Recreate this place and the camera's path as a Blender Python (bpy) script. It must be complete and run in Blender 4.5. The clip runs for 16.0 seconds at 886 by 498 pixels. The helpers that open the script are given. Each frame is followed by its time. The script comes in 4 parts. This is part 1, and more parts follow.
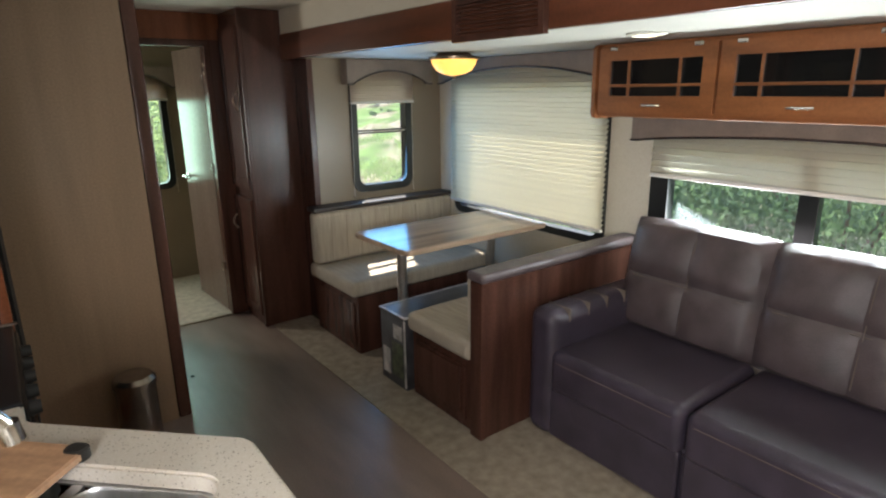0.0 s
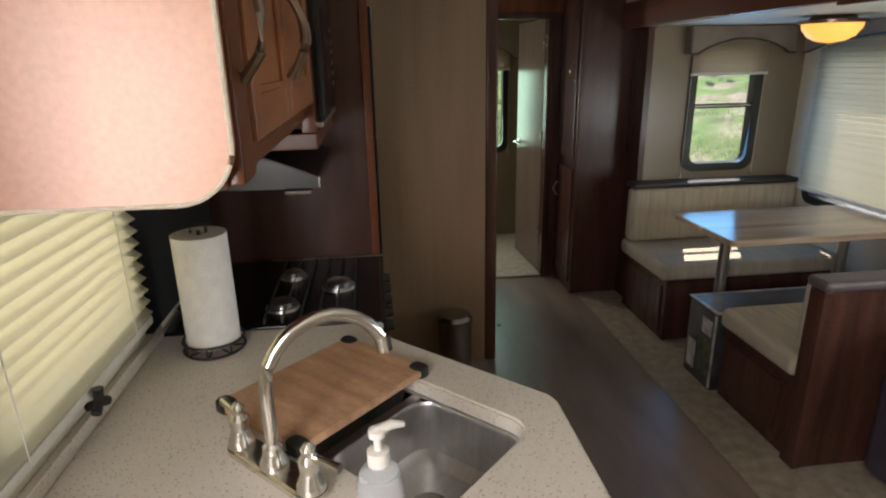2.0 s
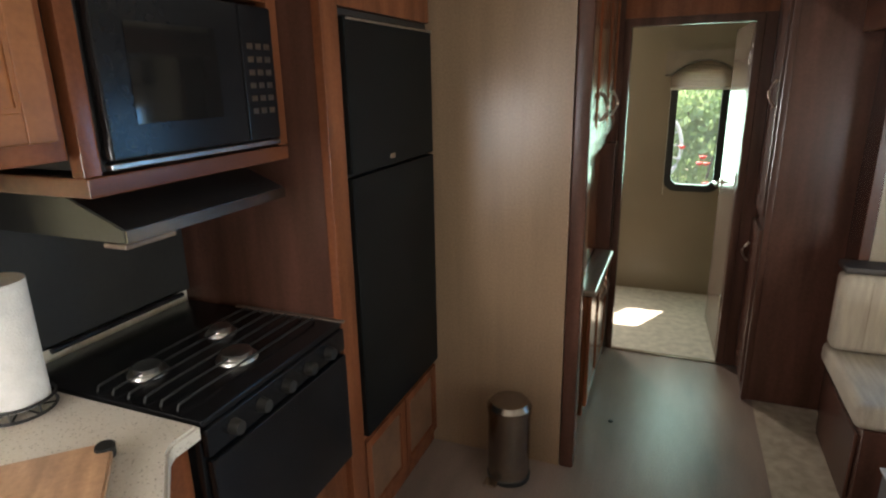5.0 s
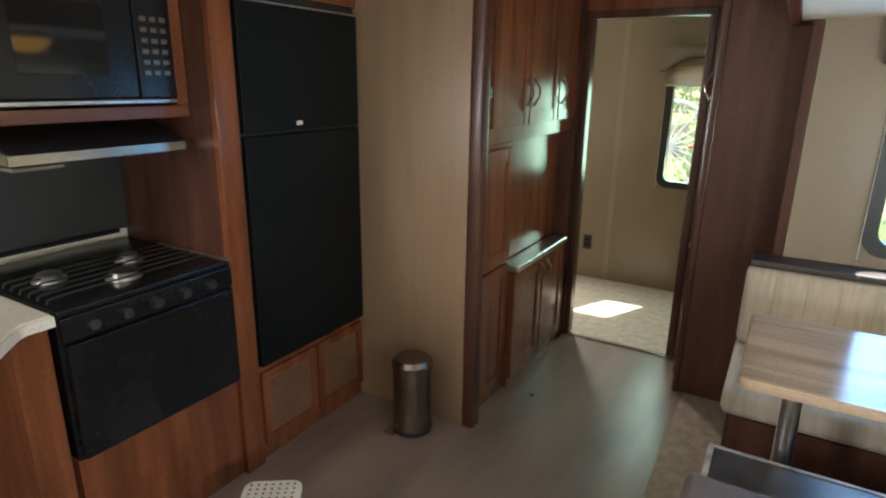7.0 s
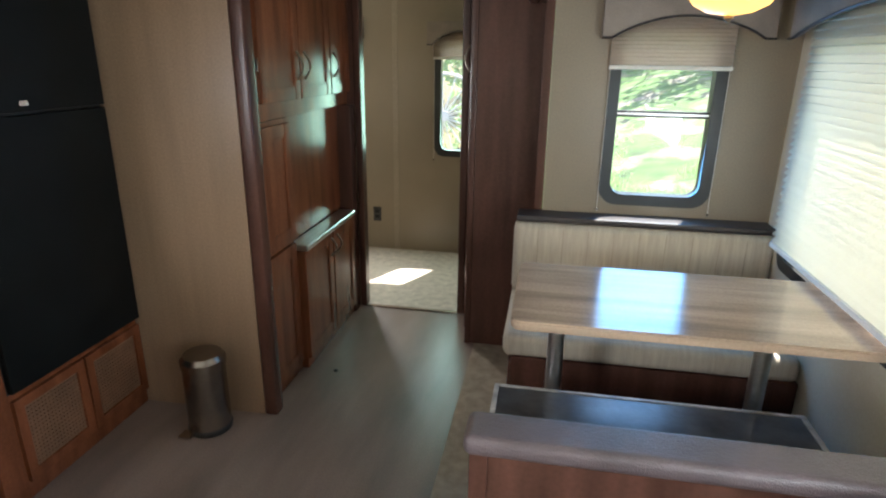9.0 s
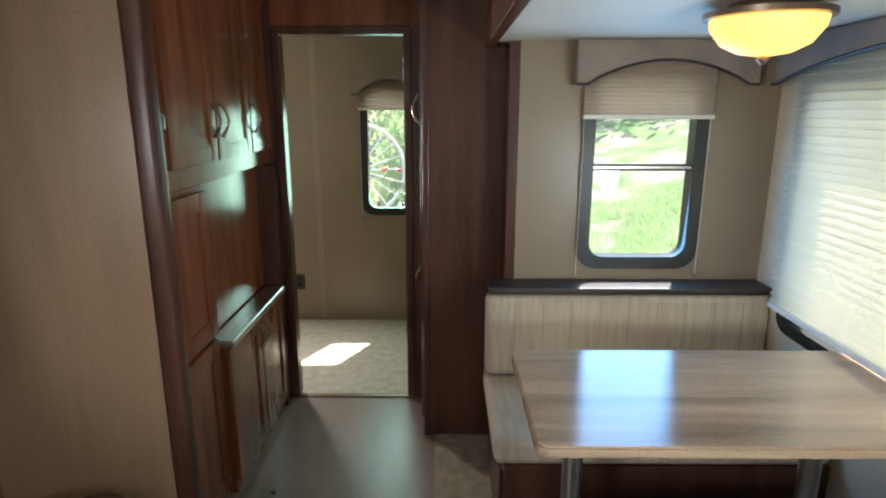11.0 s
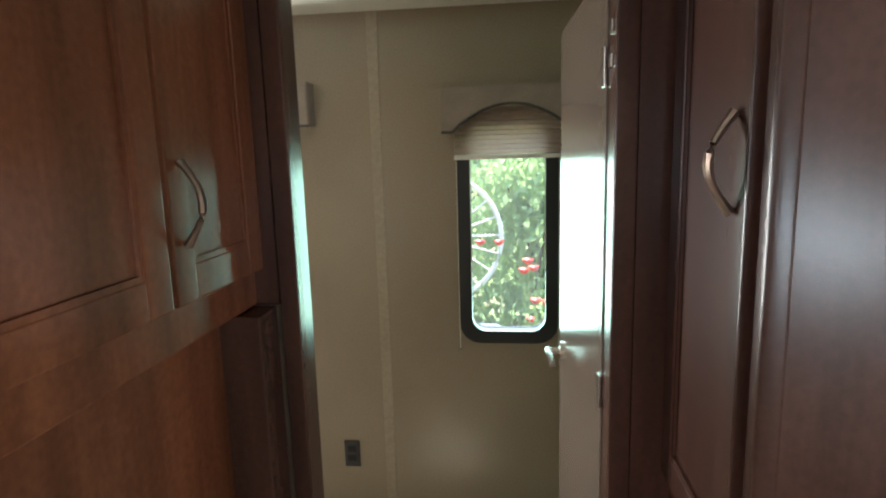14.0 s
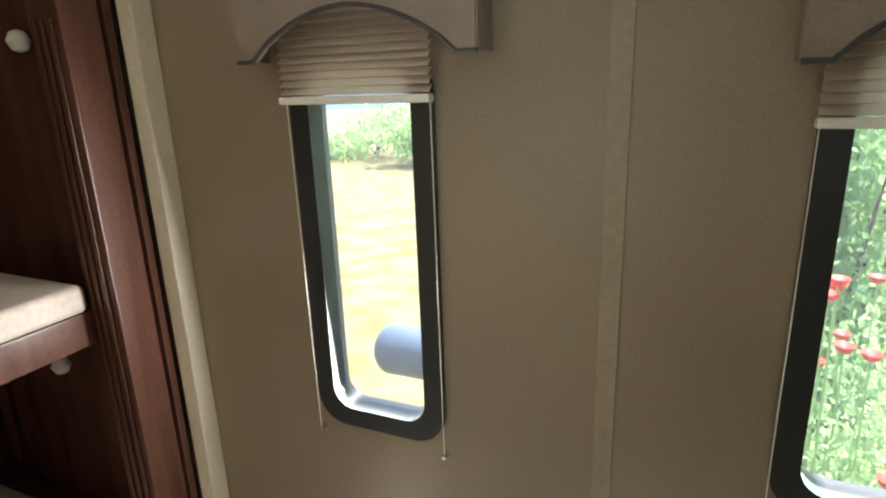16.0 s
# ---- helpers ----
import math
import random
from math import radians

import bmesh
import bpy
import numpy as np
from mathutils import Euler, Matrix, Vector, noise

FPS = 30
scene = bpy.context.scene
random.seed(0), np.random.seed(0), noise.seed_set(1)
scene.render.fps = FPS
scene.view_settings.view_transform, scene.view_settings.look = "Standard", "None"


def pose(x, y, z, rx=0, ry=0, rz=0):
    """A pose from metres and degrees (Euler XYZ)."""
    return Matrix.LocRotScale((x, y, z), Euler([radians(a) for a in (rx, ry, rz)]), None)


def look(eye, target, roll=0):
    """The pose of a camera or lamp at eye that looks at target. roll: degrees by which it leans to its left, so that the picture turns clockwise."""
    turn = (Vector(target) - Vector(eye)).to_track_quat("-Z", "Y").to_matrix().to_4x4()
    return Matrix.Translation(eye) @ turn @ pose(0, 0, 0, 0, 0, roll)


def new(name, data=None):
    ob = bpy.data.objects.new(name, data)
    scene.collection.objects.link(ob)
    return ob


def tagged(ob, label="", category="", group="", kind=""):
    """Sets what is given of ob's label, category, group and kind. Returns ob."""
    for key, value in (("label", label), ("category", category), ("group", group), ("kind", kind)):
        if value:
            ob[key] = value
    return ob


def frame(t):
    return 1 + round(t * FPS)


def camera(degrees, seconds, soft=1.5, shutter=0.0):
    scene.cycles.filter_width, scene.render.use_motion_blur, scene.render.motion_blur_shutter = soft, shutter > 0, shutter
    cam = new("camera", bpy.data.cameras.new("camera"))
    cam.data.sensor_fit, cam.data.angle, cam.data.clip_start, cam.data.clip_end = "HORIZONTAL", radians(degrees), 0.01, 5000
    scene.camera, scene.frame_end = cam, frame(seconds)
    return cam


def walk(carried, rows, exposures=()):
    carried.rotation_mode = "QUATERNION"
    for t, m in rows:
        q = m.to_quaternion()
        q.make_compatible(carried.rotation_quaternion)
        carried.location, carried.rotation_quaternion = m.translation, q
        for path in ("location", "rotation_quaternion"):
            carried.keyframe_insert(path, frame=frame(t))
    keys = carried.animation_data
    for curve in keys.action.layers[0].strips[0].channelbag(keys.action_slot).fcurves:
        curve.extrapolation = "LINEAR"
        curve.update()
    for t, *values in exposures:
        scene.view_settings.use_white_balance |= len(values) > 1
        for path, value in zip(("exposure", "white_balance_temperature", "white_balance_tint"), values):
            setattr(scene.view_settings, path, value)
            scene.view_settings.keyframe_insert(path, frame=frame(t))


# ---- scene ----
cam = camera(74.4, 16.0, soft=2.2)
PATH = [
    (0, (1.421, 0.342, 1.569), (2.583, 1.88, 1.038), -0.7),
    (0.5, (1.412, 0.33, 1.617), (2.28, 2.04, 1.051), -1.0),
    (1, (1.395, 0.332, 1.609), (2.005, 2.148, 1.036), -1.2),
    (1.5, (1.381, 0.339, 1.602), (1.779, 2.207, 1.01), -1.1),
    (2, (1.369, 0.339, 1.588), (1.589, 2.23, 0.975), -1.1),
    (2.5, (1.363, 0.347, 1.572), (1.44, 2.246, 0.949), -1.4),
    (3, (1.401, 0.418, 1.573), (1.34, 2.319, 0.954), -2.0),
    (3.5, (1.528, 0.629, 1.594), (1.325, 2.531, 1.008), -2.5),
    (4, (1.723, 0.804, 1.605), (1.365, 2.685, 1.025), -2.3),
    (6.5, (2.968, 1.153, 1.543), (1.95, 2.789, 1.009), 0.3),
    (7, (3.027, 1.128, 1.521), (2.055, 2.785, 0.963), 0.9),
    (7.5, (3.064, 1.12, 1.512), (2.197, 2.827, 0.934), 0.9),
    (8, (3.072, 1.124, 1.507), (2.357, 2.894, 0.909), 0.9),
    (8.5, (3.079, 1.132, 1.514), (2.545, 2.958, 0.897), 0.8),
    (9, (3.076, 1.139, 1.512), (2.746, 3.011, 0.889), 0.8),
    (11.5, (2.609, 1.82, 1.52), (2.604, 3.772, 1.086), 0.0),
    (12, (2.45, 2.152, 1.572), (2.387, 4.111, 1.172), -0.6),
    (12.5, (2.442, 2.511, 1.552), (2.329, 4.478, 1.208), -0.6),
    (13, (2.434, 2.852, 1.57), (2.303, 4.821, 1.244), -0.8),
    (13.5, (2.418, 3.138, 1.553), (2.231, 5.106, 1.247), -1.3),
    (14, (2.416, 3.381, 1.533), (2.18, 5.34, 1.203), -1.6),
    (14.5, (2.413, 3.689, 1.495), (2.116, 5.639, 1.158), -0.8),
    (15, (2.356, 4.017, 1.475), (1.916, 5.935, 1.115), -0.6),
    (15.5, (2.28, 4.33, 1.546), (1.609, 6.155, 1.077), -1.1),
    (16, (2.047, 4.498, 1.592), (1.26, 6.25, 1.035), -2.0),
]
walk(cam, [(t, look(eye, target, roll)) for t, eye, target, roll in PATH], exposures=[(0, 1.45, 6700, 12), (1, 1.15, 6900, 15), (2.5, 0.85, 7000, 16), (3.3, 0.75, 7300, 15), (4.2, 1.5, 7000, 15), (6.5, 2.15, 6900, 13), (9, 2.1, 6300, 11), (11.5, 1.95, 6600, 11), (12.5, 2.1, 7300, 15), (14.5, 2.3, 5900, 10), (15.5, 2.35, 6200, 10), (16, 2.25, 6100, 9)])

# ---- light ----
world = bpy.data.worlds.new("sky")
scene.world = world
world.use_nodes = True
wn = world.node_tree
sky = wn.nodes.new("ShaderNodeTexSky")
sky.sky_type = "NISHITA"
sky.sun_disc = False
SUN_EL, SUN_AZ = 60.0, 26.0
sky.sun_elevation = radians(SUN_EL)
sky.sun_rotation = radians(SUN_AZ)
wn.links.new(sky.outputs[0], wn.nodes["Background"].inputs[0])
wn.nodes["Background"].inputs[1].default_value = 0.15
sun = new("sun", bpy.data.lights.new("sun", "SUN"))
sun.data.energy, sun.data.angle, sun.data.color = 5.0, radians(0.6), (1, 0.95, 0.86)
sx, sy = math.sin(radians(SUN_AZ)), math.cos(radians(SUN_AZ))
sun.matrix_world = look((sx * 10, sy * 10, 10 * math.tan(radians(SUN_EL))), (0, 0, 0))


def window_light(x, y, z, w, h, toward, watts, color=(0.9, 0.97, 1)):
    lamp = new("window_light", bpy.data.lights.new("window_light", "AREA"))
    lamp.data.shape, lamp.data.size, lamp.data.size_y = "RECTANGLE", w, h
    lamp.data.energy, lamp.data.color = watts, color
    lamp.matrix_world = look((x, y, z), toward)
    return lamp


window_light(3.56, 3.835, 1.2, 0.38, 0.52, (3.56, 0, 0.7), 1.5, (0.13, 0.48, 1))
window_light(2.4, 5.585, 1.16, 0.29, 0.66, (2.4, 0, 0.6), 1.5, (0.56, 1, 0.8))
window_light(1.375, 5.585, 1.16, 0.25, 0.66, (1.375, 0, 0.6), 7.5, (0.98, 0.97, 0.9))
window_light(4.045, 1.28, 0.98, 1.3, 0.28, (0, 1.6, 0.2), 16, (0.85, 0.97, 1))
window_light(0.66, 1.44, 1.18, 0.6, 0.4, (3, 1.44, 0.6), 0.8, (1, 1, 0.75))
window_light(4.15, 3.0, 1.15, 1.2, 0.8, (0, 3.0, 1.15), 0.9, (1, 0.98, 0.9))
# lamp added at an unseen opening to brighten the cabinet end and sofa
window_light(0.775, 0.0, 1.4, 0.8, 0.75, (3.2, 1.0, 0.7), 17, (0.95, 0.97, 1))


# ---- materials ----
def mat(name, base, rough=0.5, metal=0.0, var=0.12, scale=(6, 6, 6), bump=0.05, fine=60.0, dark=None, spec=0.5, speck=0.0):
    m = bpy.data.materials.new(name)
    m.use_nodes = True
    nt = m.node_tree
    b = nt.nodes["Principled BSDF"]
    b.inputs["Roughness"].default_value, b.inputs["Metallic"].default_value = rough, metal
    b.inputs["Specular IOR Level"].default_value = spec
    tc = nt.nodes.new("ShaderNodeTexCoord")
    mp = nt.nodes.new("ShaderNodeMapping")
    mp.inputs["Scale"].default_value = scale
    nt.links.new(tc.outputs["Object"], mp.inputs[0])
    n1 = nt.nodes.new("ShaderNodeTexNoise")
    n1.inputs["Scale"].default_value, n1.inputs["Detail"].default_value = 1.0, 6
    nt.links.new(mp.outputs[0], n1.inputs["Vector"])
    n2 = nt.nodes.new("ShaderNodeTexNoise")
    n2.inputs["Scale"].default_value, n2.inputs["Detail"].default_value = fine, 3
    nt.links.new(tc.outputs["Object"], n2.inputs["Vector"])
    ramp = nt.nodes.new("ShaderNodeValToRGB")
    d = dark or tuple(c * (1 - 2.2 * var) for c in base)
    l = tuple(min(1, c * (1 + var)) for c in base)
    ramp.color_ramp.elements[0].position, ramp.color_ramp.elements[1].position = 0.3, 0.7
    ramp.color_ramp.elements[0].color, ramp.color_ramp.elements[1].color = (*d, 1), (*l, 1)
    nt.links.new(n1.outputs["Fac"], ramp.inputs[0])
    mix = nt.nodes.new("ShaderNodeMix")
    mix.data_type, mix.blend_type = "RGBA", "OVERLAY"
    mix.inputs[0].default_value = 0.25
    nt.links.new(ramp.outputs[0], mix.inputs[6])
    nt.links.new(n2.outputs["Fac"], mix.inputs[7])
    out = mix.outputs[2]
    if speck:
        vor = nt.nodes.new("ShaderNodeTexVoronoi")
        vor.inputs["Scale"].default_value = speck
        nt.links.new(tc.outputs["Object"], vor.inputs["Vector"])
        sr = nt.nodes.new("ShaderNodeValToRGB")
        sr.color_ramp.elements[0].position, sr.color_ramp.elements[1].position = 0.16, 0.24
        sr.color_ramp.elements[0].color, sr.color_ramp.elements[1].color = (0.32, 0.26, 0.2, 1), (1, 1, 1, 1)
        nt.links.new(vor.outputs["Distance"], sr.inputs[0])
        mul = nt.nodes.new("ShaderNodeMix")
        mul.data_type, mul.blend_type = "RGBA", "MULTIPLY"
        mul.inputs[0].default_value = 0.7
        nt.links.new(out, mul.inputs[6])
        nt.links.new(sr.outputs[0], mul.inputs[7])
        out = mul.outputs[2]
    nt.links.new(out, b.inputs["Base Color"])
    if bump:
        bp = nt.nodes.new("ShaderNodeBump")
        bp.inputs["Strength"].default_value, bp.inputs["Distance"].default_value = bump, 0.01
        nt.links.new(n2.outputs["Fac"], bp.inputs["Height"])
        nt.links.new(bp.outputs[0], b.inputs["Normal"])
    return m


def glow(name, color, strength):
    m = bpy.data.materials.new(name)
    m.use_nodes = True
    b = m.node_tree.nodes["Principled BSDF"]
    b.inputs["Base Color"].default_value = b.inputs["Emission Color"].default_value = (*color, 1)
    b.inputs["Emission Strength"].default_value = strength
    return m


def translucent(name, base, through_part=0.4, scale=(1, 1, 40)):
    m = mat(name, base, 0.8, bump=0.1, var=0.06, scale=scale)
    nt = m.node_tree
    tr = nt.nodes.new("ShaderNodeBsdfTranslucent")
    tr.inputs[0].default_value = (*base, 1)
    mx = nt.nodes.new("ShaderNodeMixShader")
    mx.inputs[0].default_value = through_part
    nt.links.new(nt.nodes["Principled BSDF"].outputs[0], mx.inputs[1])
    nt.links.new(tr.outputs[0], mx.inputs[2])
    nt.links.new(mx.outputs[0], nt.nodes["Material Output"].inputs[0])
    return m


def glass_mat():
    m = bpy.data.materials.new("window_glass")
    m.use_nodes = True
    nt = m.node_tree
    tr = nt.nodes.new("ShaderNodeBsdfTransparent")
    gl = nt.nodes.new("ShaderNodeBsdfGlossy")
    gl.inputs["Roughness"].default_value = 0.02
    fr = nt.nodes.new("ShaderNodeFresnel")
    fr.inputs[0].default_value = 1.3
    mx = nt.nodes.new("ShaderNodeMixShader")
    nt.links.new(fr.outputs[0], mx.inputs[0])
    nt.links.new(tr.outputs[0], mx.inputs[1])
    nt.links.new(gl.outputs[0], mx.inputs[2])
    # translucent veil added to the glass to imitate bright haze over the outside
    veil = nt.nodes.new("ShaderNodeBsdfTranslucent")
    veil.inputs[0].default_value = (0.86, 0.93, 1, 1)
    veil_noise = nt.nodes.new("ShaderNodeTexNoise")
    veil_noise.inputs["Scale"].default_value = 9
    amount = nt.nodes.new("ShaderNodeMapRange")
    amount.inputs[3].default_value, amount.inputs[4].default_value = 0.008, 0.022
    nt.links.new(veil_noise.outputs["Fac"], amount.inputs[0])
    veiled = nt.nodes.new("ShaderNodeMixShader")
    nt.links.new(amount.outputs[0], veiled.inputs[0])
    nt.links.new(mx.outputs[0], veiled.inputs[1])
    nt.links.new(veil.outputs[0], veiled.inputs[2])
    nt.links.new(veiled.outputs[0], nt.nodes["Material Output"].inputs[0])
    return m


def grass_mat():
    """Green turf with gravelly bare patches, turning to dry straw towards the yard."""
    m = mat("grass", (0.085, 0.18, 0.035), 0.9, scale=(1.6, 1.6, 1.6), var=0.3, fine=14, bump=0.6)
    nt = m.node_tree
    b = nt.nodes["Principled BSDF"]
    green = b.inputs["Base Color"].links[0].from_socket
    tc = nt.nodes.new("ShaderNodeTexCoord")

    def blotches(scale, low, high, c0, c1):
        n = nt.nodes.new("ShaderNodeTexNoise")
        n.inputs["Scale"].default_value, n.inputs["Detail"].default_value = scale, 8
        nt.links.new(tc.outputs["Object"], n.inputs["Vector"])
        r = nt.nodes.new("ShaderNodeValToRGB")
        r.color_ramp.elements[0].position, r.color_ramp.elements[1].position = low, high
        r.color_ramp.elements[0].color, r.color_ramp.elements[1].color = (*c0, 1), (*c1, 1)
        nt.links.new(n.outputs["Fac"], r.inputs[0])
        return r.outputs[0]

    def blend(fac, a, c):
        x = nt.nodes.new("ShaderNodeMix")
        x.data_type = "RGBA"
        nt.links.new(fac, x.inputs[0])
        nt.links.new(a, x.inputs[6])
        nt.links.new(c, x.inputs[7])
        return x.outputs[2]
    gravel = blotches(9, 0.4, 0.62, (0.13, 0.1, 0.07), (0.3, 0.27, 0.22))
    turf = blend(blotches(0.9, 0.5, 0.6, (0, 0, 0), (0.9, 0.9, 0.9)), green, gravel)
    straw = blotches(2.2, 0.36, 0.64, (0.1, 0.08, 0.012), (0.19, 0.15, 0.065))
    sep = nt.nodes.new("ShaderNodeSeparateXYZ")
    nt.links.new(tc.outputs["Object"], sep.inputs[0])
    mr = nt.nodes.new("ShaderNodeMapRange")
    mr.inputs[1].default_value, mr.inputs[2].default_value = 3.0, 1.0
    nt.links.new(sep.outputs[0], mr.inputs[0])
    nt.links.new(blend(mr.outputs[0], turf, straw), b.inputs["Base Color"])
    return m


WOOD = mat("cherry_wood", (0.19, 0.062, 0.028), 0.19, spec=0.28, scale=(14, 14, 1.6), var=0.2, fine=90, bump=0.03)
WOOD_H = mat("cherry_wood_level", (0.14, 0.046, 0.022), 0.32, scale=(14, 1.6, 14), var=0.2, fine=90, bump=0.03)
# honey wood, also used for cherry doors brightened by the ceiling light
WOOD_L = mat("honey_and_lit_wood", (0.3, 0.11, 0.04), 0.35, scale=(12, 2, 12), var=0.2, fine=90, bump=0.03)
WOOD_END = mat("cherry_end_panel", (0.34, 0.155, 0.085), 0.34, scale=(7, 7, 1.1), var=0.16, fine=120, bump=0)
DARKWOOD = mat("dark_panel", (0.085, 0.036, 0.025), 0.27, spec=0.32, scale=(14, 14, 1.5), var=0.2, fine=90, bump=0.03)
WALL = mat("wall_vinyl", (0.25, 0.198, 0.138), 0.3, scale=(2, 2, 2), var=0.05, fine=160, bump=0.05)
SEAMSTRIP = mat("seam_strip_vinyl", (0.29, 0.235, 0.17), 0.33, var=0.04, bump=0.02)
PANTRYWALL = mat("brown_vinyl_panel", (0.27, 0.175, 0.108), 0.28, scale=(16, 16, 1.2), var=0.06, fine=110, bump=0.04)
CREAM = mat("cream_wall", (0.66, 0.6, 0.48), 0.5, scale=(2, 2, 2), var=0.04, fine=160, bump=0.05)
CEIL = mat("ceiling_white", (0.74, 0.72, 0.64), 0.6, scale=(2, 2, 2), var=0.03, fine=120, bump=0.05)
LINO = mat("grey_brown_lino", (0.25, 0.182, 0.15), 0.33, scale=(5, 1.2, 5), var=0.16, fine=130, bump=0.08)
CARPET = mat("beige_carpet", (0.4, 0.33, 0.25), 0.95, scale=(20, 20, 20), var=0.12, fine=260, bump=0.7)
ROOMFLOOR = mat("light_carpet", (0.55, 0.49, 0.41), 0.95, scale=(20, 20, 20), var=0.1, fine=260, bump=0.7)
COUNTER = mat("speckled_counter", (0.68, 0.62, 0.54), 0.35, scale=(3, 3, 3), var=0.06, fine=240, bump=0.02, speck=110)
BLACK = mat("black_enamel", (0.01, 0.01, 0.011), 0.22, spec=0.3, var=0.1, bump=0.01)
BLACKM = mat("black_matte", (0.018, 0.017, 0.016), 0.55, var=0.15, bump=0.05)
FRIDGE = mat("black_fridge_panel", (0.006, 0.007, 0.007), 0.5, spec=0.15, var=0.15, bump=0.1, fine=300)
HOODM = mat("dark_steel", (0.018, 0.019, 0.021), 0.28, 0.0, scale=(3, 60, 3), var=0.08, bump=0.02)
STEEL = mat("brushed_steel", (0.55, 0.54, 0.52), 0.28, 1.0, scale=(60, 3, 3), var=0.08, bump=0.02)
SINK = mat("satin_sink_steel", (0.66, 0.66, 0.66), 0.34, 1.0, scale=(60, 3, 3), var=0.06, bump=0.01)
BINSTEEL = mat("tarnished_steel", (0.3, 0.26, 0.22), 0.25, 1.0, var=0.1, bump=0.02)
CHROME = mat("brushed_nickel", (0.72, 0.69, 0.64), 0.2, 1.0, var=0.03, bump=0)
BRONZE = mat("bronze_metal", (0.26, 0.19, 0.14), 0.3, 0.9, var=0.1, bump=0.02)
LEATHER = mat("brown_leatherette", (0.054, 0.043, 0.06), 0.32, scale=(8, 8, 8), var=0.15, fine=220, bump=0.25)
LEATHER_G = mat("grey_brown_leatherette", (0.092, 0.068, 0.07), 0.4, scale=(8, 8, 8), var=0.15, fine=220, bump=0.25)
STITCH = mat("stitching", (0.15, 0.115, 0.095), 0.7)
CUSHION = mat("taupe_cushion", (0.42, 0.36, 0.28), 0.8, scale=(60, 6, 6), var=0.08, fine=240, bump=0.25)
SEAM = mat("cushion_stitching", (0.3, 0.25, 0.19), 0.8)
TRIM_DK = mat("dark_piping", (0.03, 0.022, 0.02), 0.5)
TABLE = mat("table_laminate", (0.42, 0.3, 0.21), 0.16, scale=(1.6, 16, 16), var=0.2, fine=110, bump=0.01)
VALANCE = mat("taupe_valance", (0.25, 0.2, 0.165), 0.75, scale=(10, 10, 10), var=0.08, fine=250, bump=0.25)
SHADE = translucent("pleated_shade", (0.72, 0.62, 0.52), 0.45)
BLIND = translucent("pleated_blind", (0.82, 0.78, 0.64), 0.5)
WFRAME = mat("black_window_frame", (0.012, 0.014, 0.014), 0.35, var=0.1, bump=0.02)
GLASS = glass_mat()
DGLASS = mat("dark_cabinet_glass", (0.01, 0.01, 0.01), 0.06, var=0.02, bump=0)
PAPER = mat("paper_towel", (0.82, 0.8, 0.77), 0.9, scale=(30, 30, 30), var=0.04, fine=200, bump=0.3)
BAMBOO = mat("bamboo_board", (0.55, 0.32, 0.19), 0.45, scale=(4, 30, 10), var=0.16, fine=90, bump=0.03)
WHITE = mat("white_plastic", (0.75, 0.72, 0.66), 0.4, var=0.04)
SOAP = mat("clear_soap_plastic", (0.86, 0.9, 0.95), 0.12, var=0.02, bump=0)
SOAP.node_tree.nodes["Principled BSDF"].inputs["Transmission Weight"].default_value = 0.75
CARTON = mat("printed_carton", (0.06, 0.06, 0.065), 0.3, scale=(9, 9, 9), var=0.3, bump=0.05)
LABEL = mat("carton_print", (0.5, 0.47, 0.44), 0.4, var=0.3, scale=(14, 14, 14))
PICTURE = mat("carton_picture", (0.09, 0.11, 0.06), 0.35, var=0.4, scale=(25, 25, 25), dark=(0.03, 0.02, 0.02))
DOORF = mat("door_leaf_vinyl", (0.17, 0.125, 0.1), 0.2, spec=0.25, scale=(8, 8, 1), var=0.06, bump=0.02)
AMBER = glow("amber_lamp_glass", (1, 0.55, 0.12), 0.5)
LIT = glow("lit_lens", (1, 0.85, 0.6), 2)
MATTRESS = mat("mattress_ticking", (0.45, 0.37, 0.32), 0.9, var=0.06)
GRASS = grass_mat()
LEAF = translucent("leaf_green", (0.36, 0.5, 0.22), 0.5, (3, 3, 3))
# distance haze is put into the hills' blue-green base colour
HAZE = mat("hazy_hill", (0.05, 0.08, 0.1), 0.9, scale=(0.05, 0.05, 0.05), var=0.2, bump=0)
TANKBLUE = mat("blue_grey_paint", (0.07, 0.1, 0.16), 0.5, var=0.12)
LEAF_D = translucent("hedge_leaf", (0.13, 0.23, 0.11), 0.4, (3, 3, 3))
BARK = mat("bark", (0.15, 0.11, 0.08), 0.9, var=0.3)
POPPY = mat("poppy_red", (0.7, 0.04, 0.02), 0.5, var=0.1, bump=0)


# ---- makers ----
def shape():
    return bmesh.new()


def cube(bm, x0, y0, z0, x1, y1, z1, bevel=0.0, seg=2):
    r = bmesh.ops.create_cube(bm, size=1)
    vs = r["verts"]
    bmesh.ops.scale(bm, vec=(x1 - x0, y1 - y0, z1 - z0), verts=vs)
    bmesh.ops.translate(bm, vec=((x0 + x1) / 2, (y0 + y1) / 2, (z0 + z1) / 2), verts=vs)
    if bevel:
        es = list({e for v in vs for e in v.link_edges})
        bmesh.ops.bevel(bm, geom=es, offset=bevel, segments=seg, affect="EDGES", profile=0.5)
    return bm


def rod(bm, a, b, r0, r1=None, seg=16):
    a, b = Vector(a), Vector(b)
    d = b - a
    m = Matrix.Translation((a + b) / 2) @ d.to_track_quat("Z", "Y").to_matrix().to_4x4()
    bmesh.ops.create_cone(bm, cap_ends=True, segments=seg, radius1=r0, radius2=r0 if r1 is None else r1, depth=d.length, matrix=m)
    return bm


